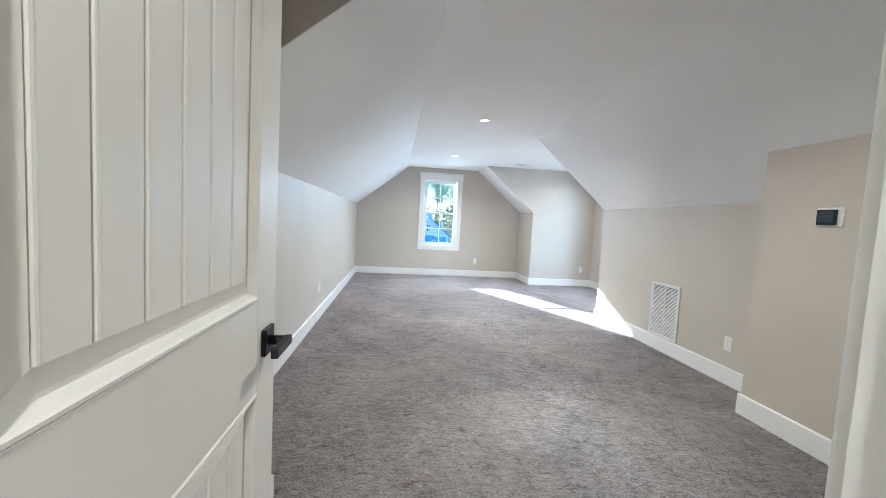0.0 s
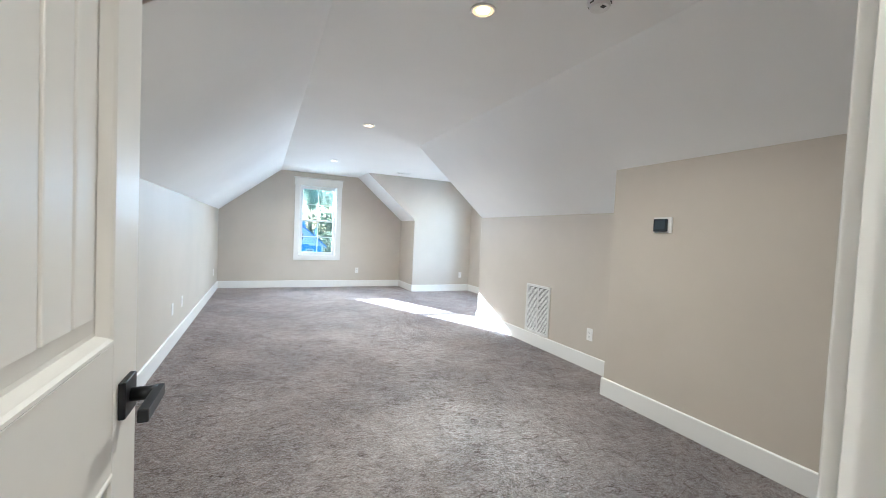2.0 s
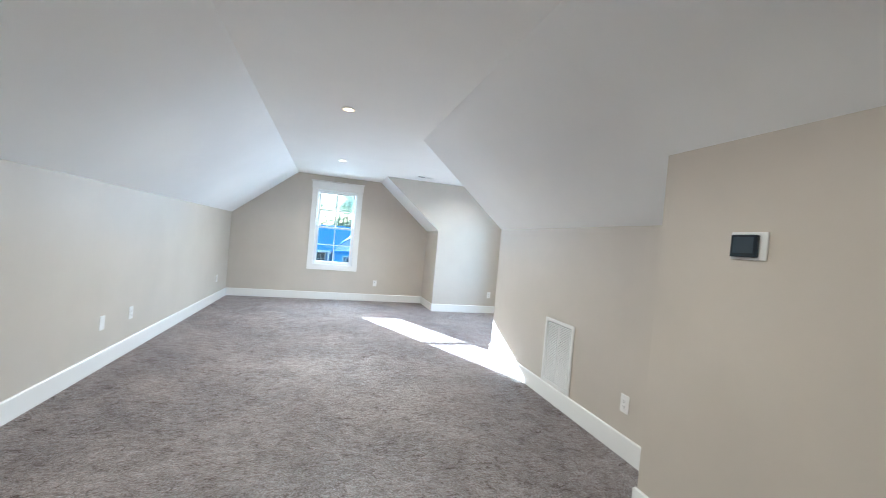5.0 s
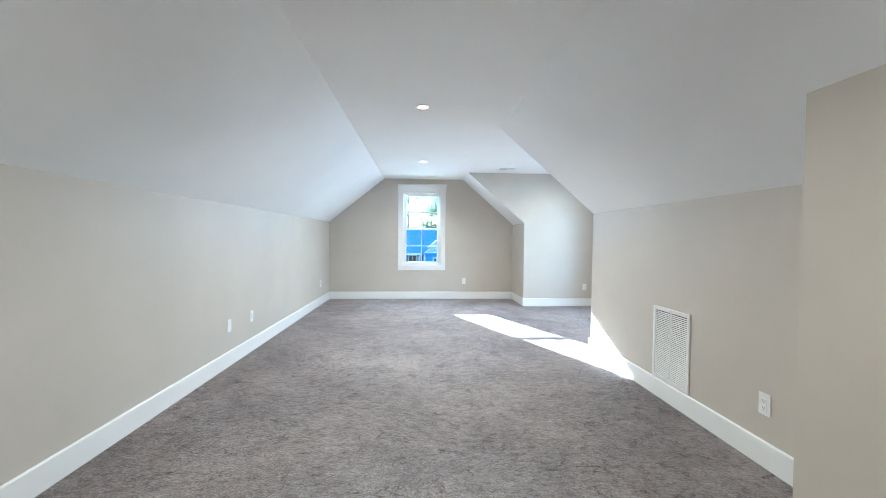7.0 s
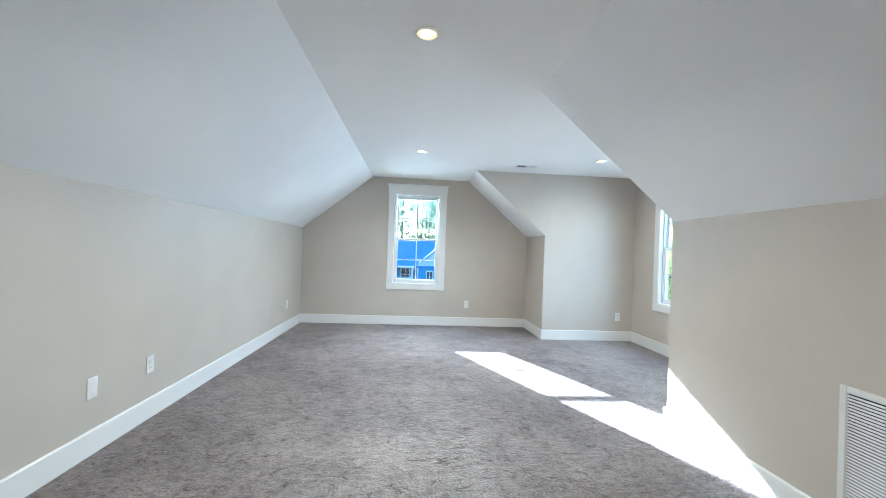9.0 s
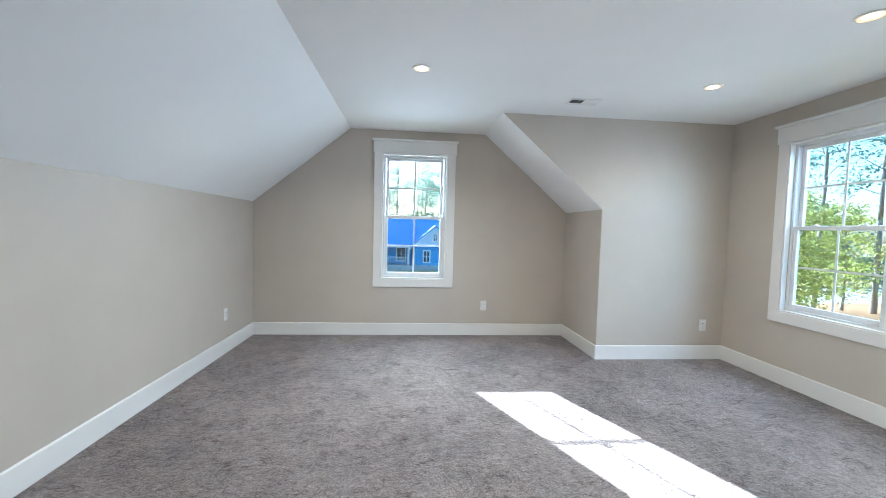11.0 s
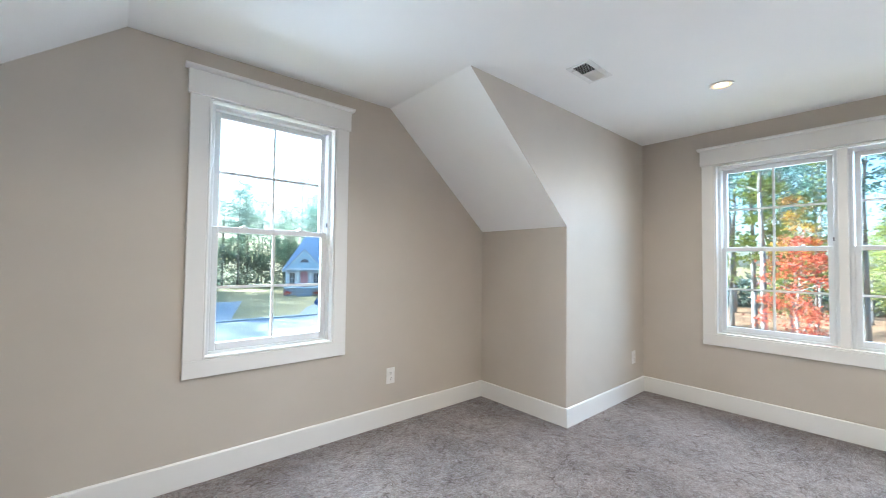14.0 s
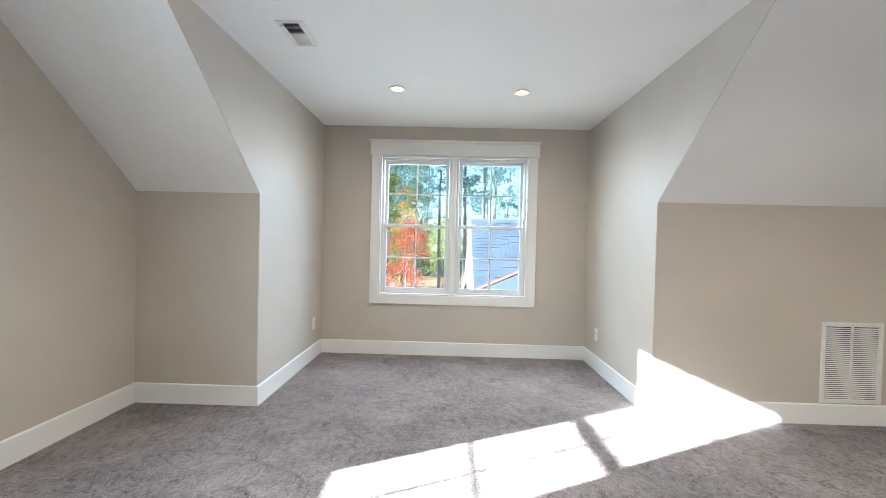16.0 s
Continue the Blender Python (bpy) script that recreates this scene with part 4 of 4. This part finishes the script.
for _x, _r in ((-1.9, 0.5), (1.5, 0.55), (2.3, 0.6), (3.0, 0.5)):
    _sh = thing("flowering_shrub", "low shrub with red flowers beside the porch steps", "shrub", gh.matrix_basis @ Matrix.Translation((_x, -0.9, 0)), "shrubs by the porch")
    _bm = bmesh.new()
    for _a in range(5):
        limb(_bm, (0, 0, 0), (0.25 * math.cos(_a * 1.26), 0.25 * math.sin(_a * 1.26), 0.5), 0.015, 0.006, 5)
    part("stems", _bm, GREY_BARK, _sh)
    _cr = new("crown", leaf_cloud("crown", rng, [(0.25 * math.cos(_a), 0.25 * math.sin(_a), 0.35 + 0.06 * (_a % 3), _r * 0.7) for _a in range(6)], 50, 0.12, RED))
    _cr.parent = _sh


# ---- parked cars ----
RUBBER, RIM = plain("tyre_rubber", (0.02, 0.02, 0.02), 0.8), plain("alloy_rim", (0.5, 0.5, 0.52), 0.3, 0.8)


def car(label, m, color):
    c = thing("car", label, "car", m, "parked cars")
    side = [(-2.2, 0.35), (2.15, 0.35), (2.25, 0.62), (2.1, 0.86), (1.1, 0.98), (0.45, 1.42), (-0.9, 1.46), (-1.7, 1.02), (-2.2, 0.95), (-2.28, 0.6)]
    bm = prism(bmesh.new(), [(x, -0.86, z) for x, z in side], (0, 1.72, 0))
    bmesh.ops.bevel(bm, geom=list(bm.edges), offset=0.06, segments=2, profile=0.6, affect="EDGES")
    part("body", bm, plain("car_paint", color, 0.25), c)
    for y0, y1 in ((-0.875, -0.862), (0.862, 0.875)):
        part("side_window", prism(bmesh.new(), [(x, y0, z) for x, z in ((0.85, 1.02), (0.38, 1.34), (-0.85, 1.38), (-1.45, 1.03))], (0, y1 - y0, 0)), PANE, c)
    for x in (-1.4, 1.38):
        for y in (-0.84, 0.84):
            bm = bmesh.new()
            disc(bm, 0.33, 0.33, -0.11, 0.11, 20, Matrix.Translation((x, y, 0.33)) @ Matrix.Rotation(radians(90), 4, "X"))
            w = part("wheel", bm, RUBBER, c)
            bm = bmesh.new()
            disc(bm, 0.2, 0.2, -0.118, 0.118, 16, Matrix.Translation((x, y, 0.33)) @ Matrix.Rotation(radians(90), 4, "X"))
            part("rim", bm, RIM, w)
    return c


car("dark blue saloon car parked on the driveway", pose(17.6, 32.2, GROUND + 0.03, 0, 0, 156), (0.045, 0.08, 0.19))

# ---- roof of the wing beside the dormer ----
def shingle_material():
    mat, nt, b = nodes_of("grey_blue_shingles")
    o = nt.nodes.new("ShaderNodeObjectInfo")
    nt.links.new(ramp(nt, o.outputs["Random"], [(0.0, (0.070, 0.080, 0.104)), (1.0, (0.100, 0.112, 0.140))]), b.inputs["Base Color"])
    b.inputs["Roughness"].default_value = 0.85
    bump(nt, b, noise_tex(nt, coords(nt), 160.0, 3), 0.5, 0.004)
    return mat


SHINGLE = shingle_material()
RX0, RZ0, RX1, RZ1, RY0, RY1 = 9.55, 0.02, 12.05, 1.87, -2.84, -6.3
wing = thing("house_wing", "own house wing with grey shingle roof and white rake", "house", pose(0, 0, 0))
part("deck", prism(bmesh.new(), [(RX0, RY0, RZ0 - 0.03), (RX1, RY0, RZ1 - 0.03), (2 * RX1 - RX0, RY0, RZ0 - 0.03)], (0, RY1 - RY0, 0)), plain("dark_underlay", (0.045, 0.05, 0.065), 0.8), wing)
part("wall", box(bmesh.new(), RX0 + 0.4, 2 * RX1 - RX0 - 0.4, RY1, RY0 - 0.25, GROUND, RZ0 - 0.04), PALE_BLUE, wing)
_u = Vector((RX1 - RX0, 0, RZ1 - RZ0))
_len = _u.length
_u.normalize()
_nrm = Vector((-_u.z, 0, _u.x))
part("rake_board", prism(bmesh.new(), [Vector((RX0, RY0 + 0.03, RZ0)) - _nrm * 0.24, Vector((RX1, RY0 + 0.03, RZ1)) - _nrm * 0.24,
                                       Vector((RX1, RY0 + 0.03, RZ1)) + _nrm * 0.012, Vector((RX0, RY0 + 0.03, RZ0)) + _nrm * 0.012], (0, -0.028, 0)), WHITE, wing)
part("rake_board", prism(bmesh.new(), [(RX1, RY0 + 0.03, RZ1), (2 * RX1 - RX0, RY0 + 0.03, RZ0), (2 * RX1 - RX0, RY0 + 0.03, RZ0 - 0.28), (RX1, RY0 + 0.03, RZ1 - 0.28)], (0, -0.028, 0)), WHITE, wing)
part("gable_panel", prism(bmesh.new(), [(RX0 + 0.1, RY0 + 0.002, RZ0 - 0.05), (RX1, RY0 + 0.002, RZ1 - 0.1), (2 * RX1 - RX0 - 0.1, RY0 + 0.002, RZ0 - 0.05)], (0, 0.016, 0)), WHITE, wing, "white gable panel")
part("eave_return", box(bmesh.new(), RX0 - 0.12, RX0 + 0.42, RY0 - 0.2, RY0 + 0.16, RZ0 - 0.36, RZ0 - 0.12, 0.01), WHITE, wing)
part("ridge_cap", prism(bmesh.new(), [(RX1 - 0.16, RY0, RZ1 - 0.07), (RX1, RY0, RZ1 + 0.05), (RX1 + 0.16, RY0, RZ1 - 0.07)], (0, RY1 - RY0, 0)), SHINGLE, wing)
COPPER = plain("copper_valley_flashing", (0.48, 0.15, 0.085), 0.5)
# lower roof that runs into the valley
VA, VB = Vector((RX0 + 0.12, -2.86, RZ0 + 0.1)), Vector((10.62, -4.75, 0.83))
part("lower_deck", prism(bmesh.new(), [VA, VB, (6.6, -4.75, 0.83), (6.6, -2.86, 0.12)], (0, 0, -0.12)), SHINGLE, wing)
_q = (VB - VA).normalized()
part("valley_flashing", prism(bmesh.new(), [VA + Vector((-0.05, 0.0, 0.03)), VB + Vector((-0.05, 0.0, 0.03)), VB + Vector((0.03, 0, 0.07)), VA + Vector((0.03, 0, 0.07))], (0, 0, -0.02)), COPPER, wing, "orange copper valley flashing")

# shingle tabs, one by one
_rows = 24
_exp = _len / _rows
_sm = mesh_of("shingle", box(bmesh.new(), -0.115, 0.115, 0.0, _exp - 0.007, 0, 0.012), SHINGLE)
_sm2 = mesh_of("shingle", box(bmesh.new(), -0.06, 0.06, 0.0, _exp - 0.007, 0, 0.012), SHINGLE)
_rot = Matrix((( 0, _u.x, _nrm.x, 0), (-1, 0, 0, 0), (0, _u.z, _nrm.z, 0), (0, 0, 0, 1)))
for _r in range(_rows):
    _y = RY0 - 0.004
    while _y > RY1 + 0.3:
        _wide = rng.random() < 0.6
        _half = 0.115 if _wide else 0.06
        _p = Vector((RX0, _y - _half, RZ0)) + _u * (_exp * _r + rng.uniform(-0.006, 0.006)) + _nrm * rng.uniform(0.008, 0.016)
        _ob = new("shingle", _sm if _wide else _sm2)
        _ob.parent = wing
        _ob.matrix_basis = Matrix.Translation(_p) @ _rot
        _y -= 2 * _half + 0.005
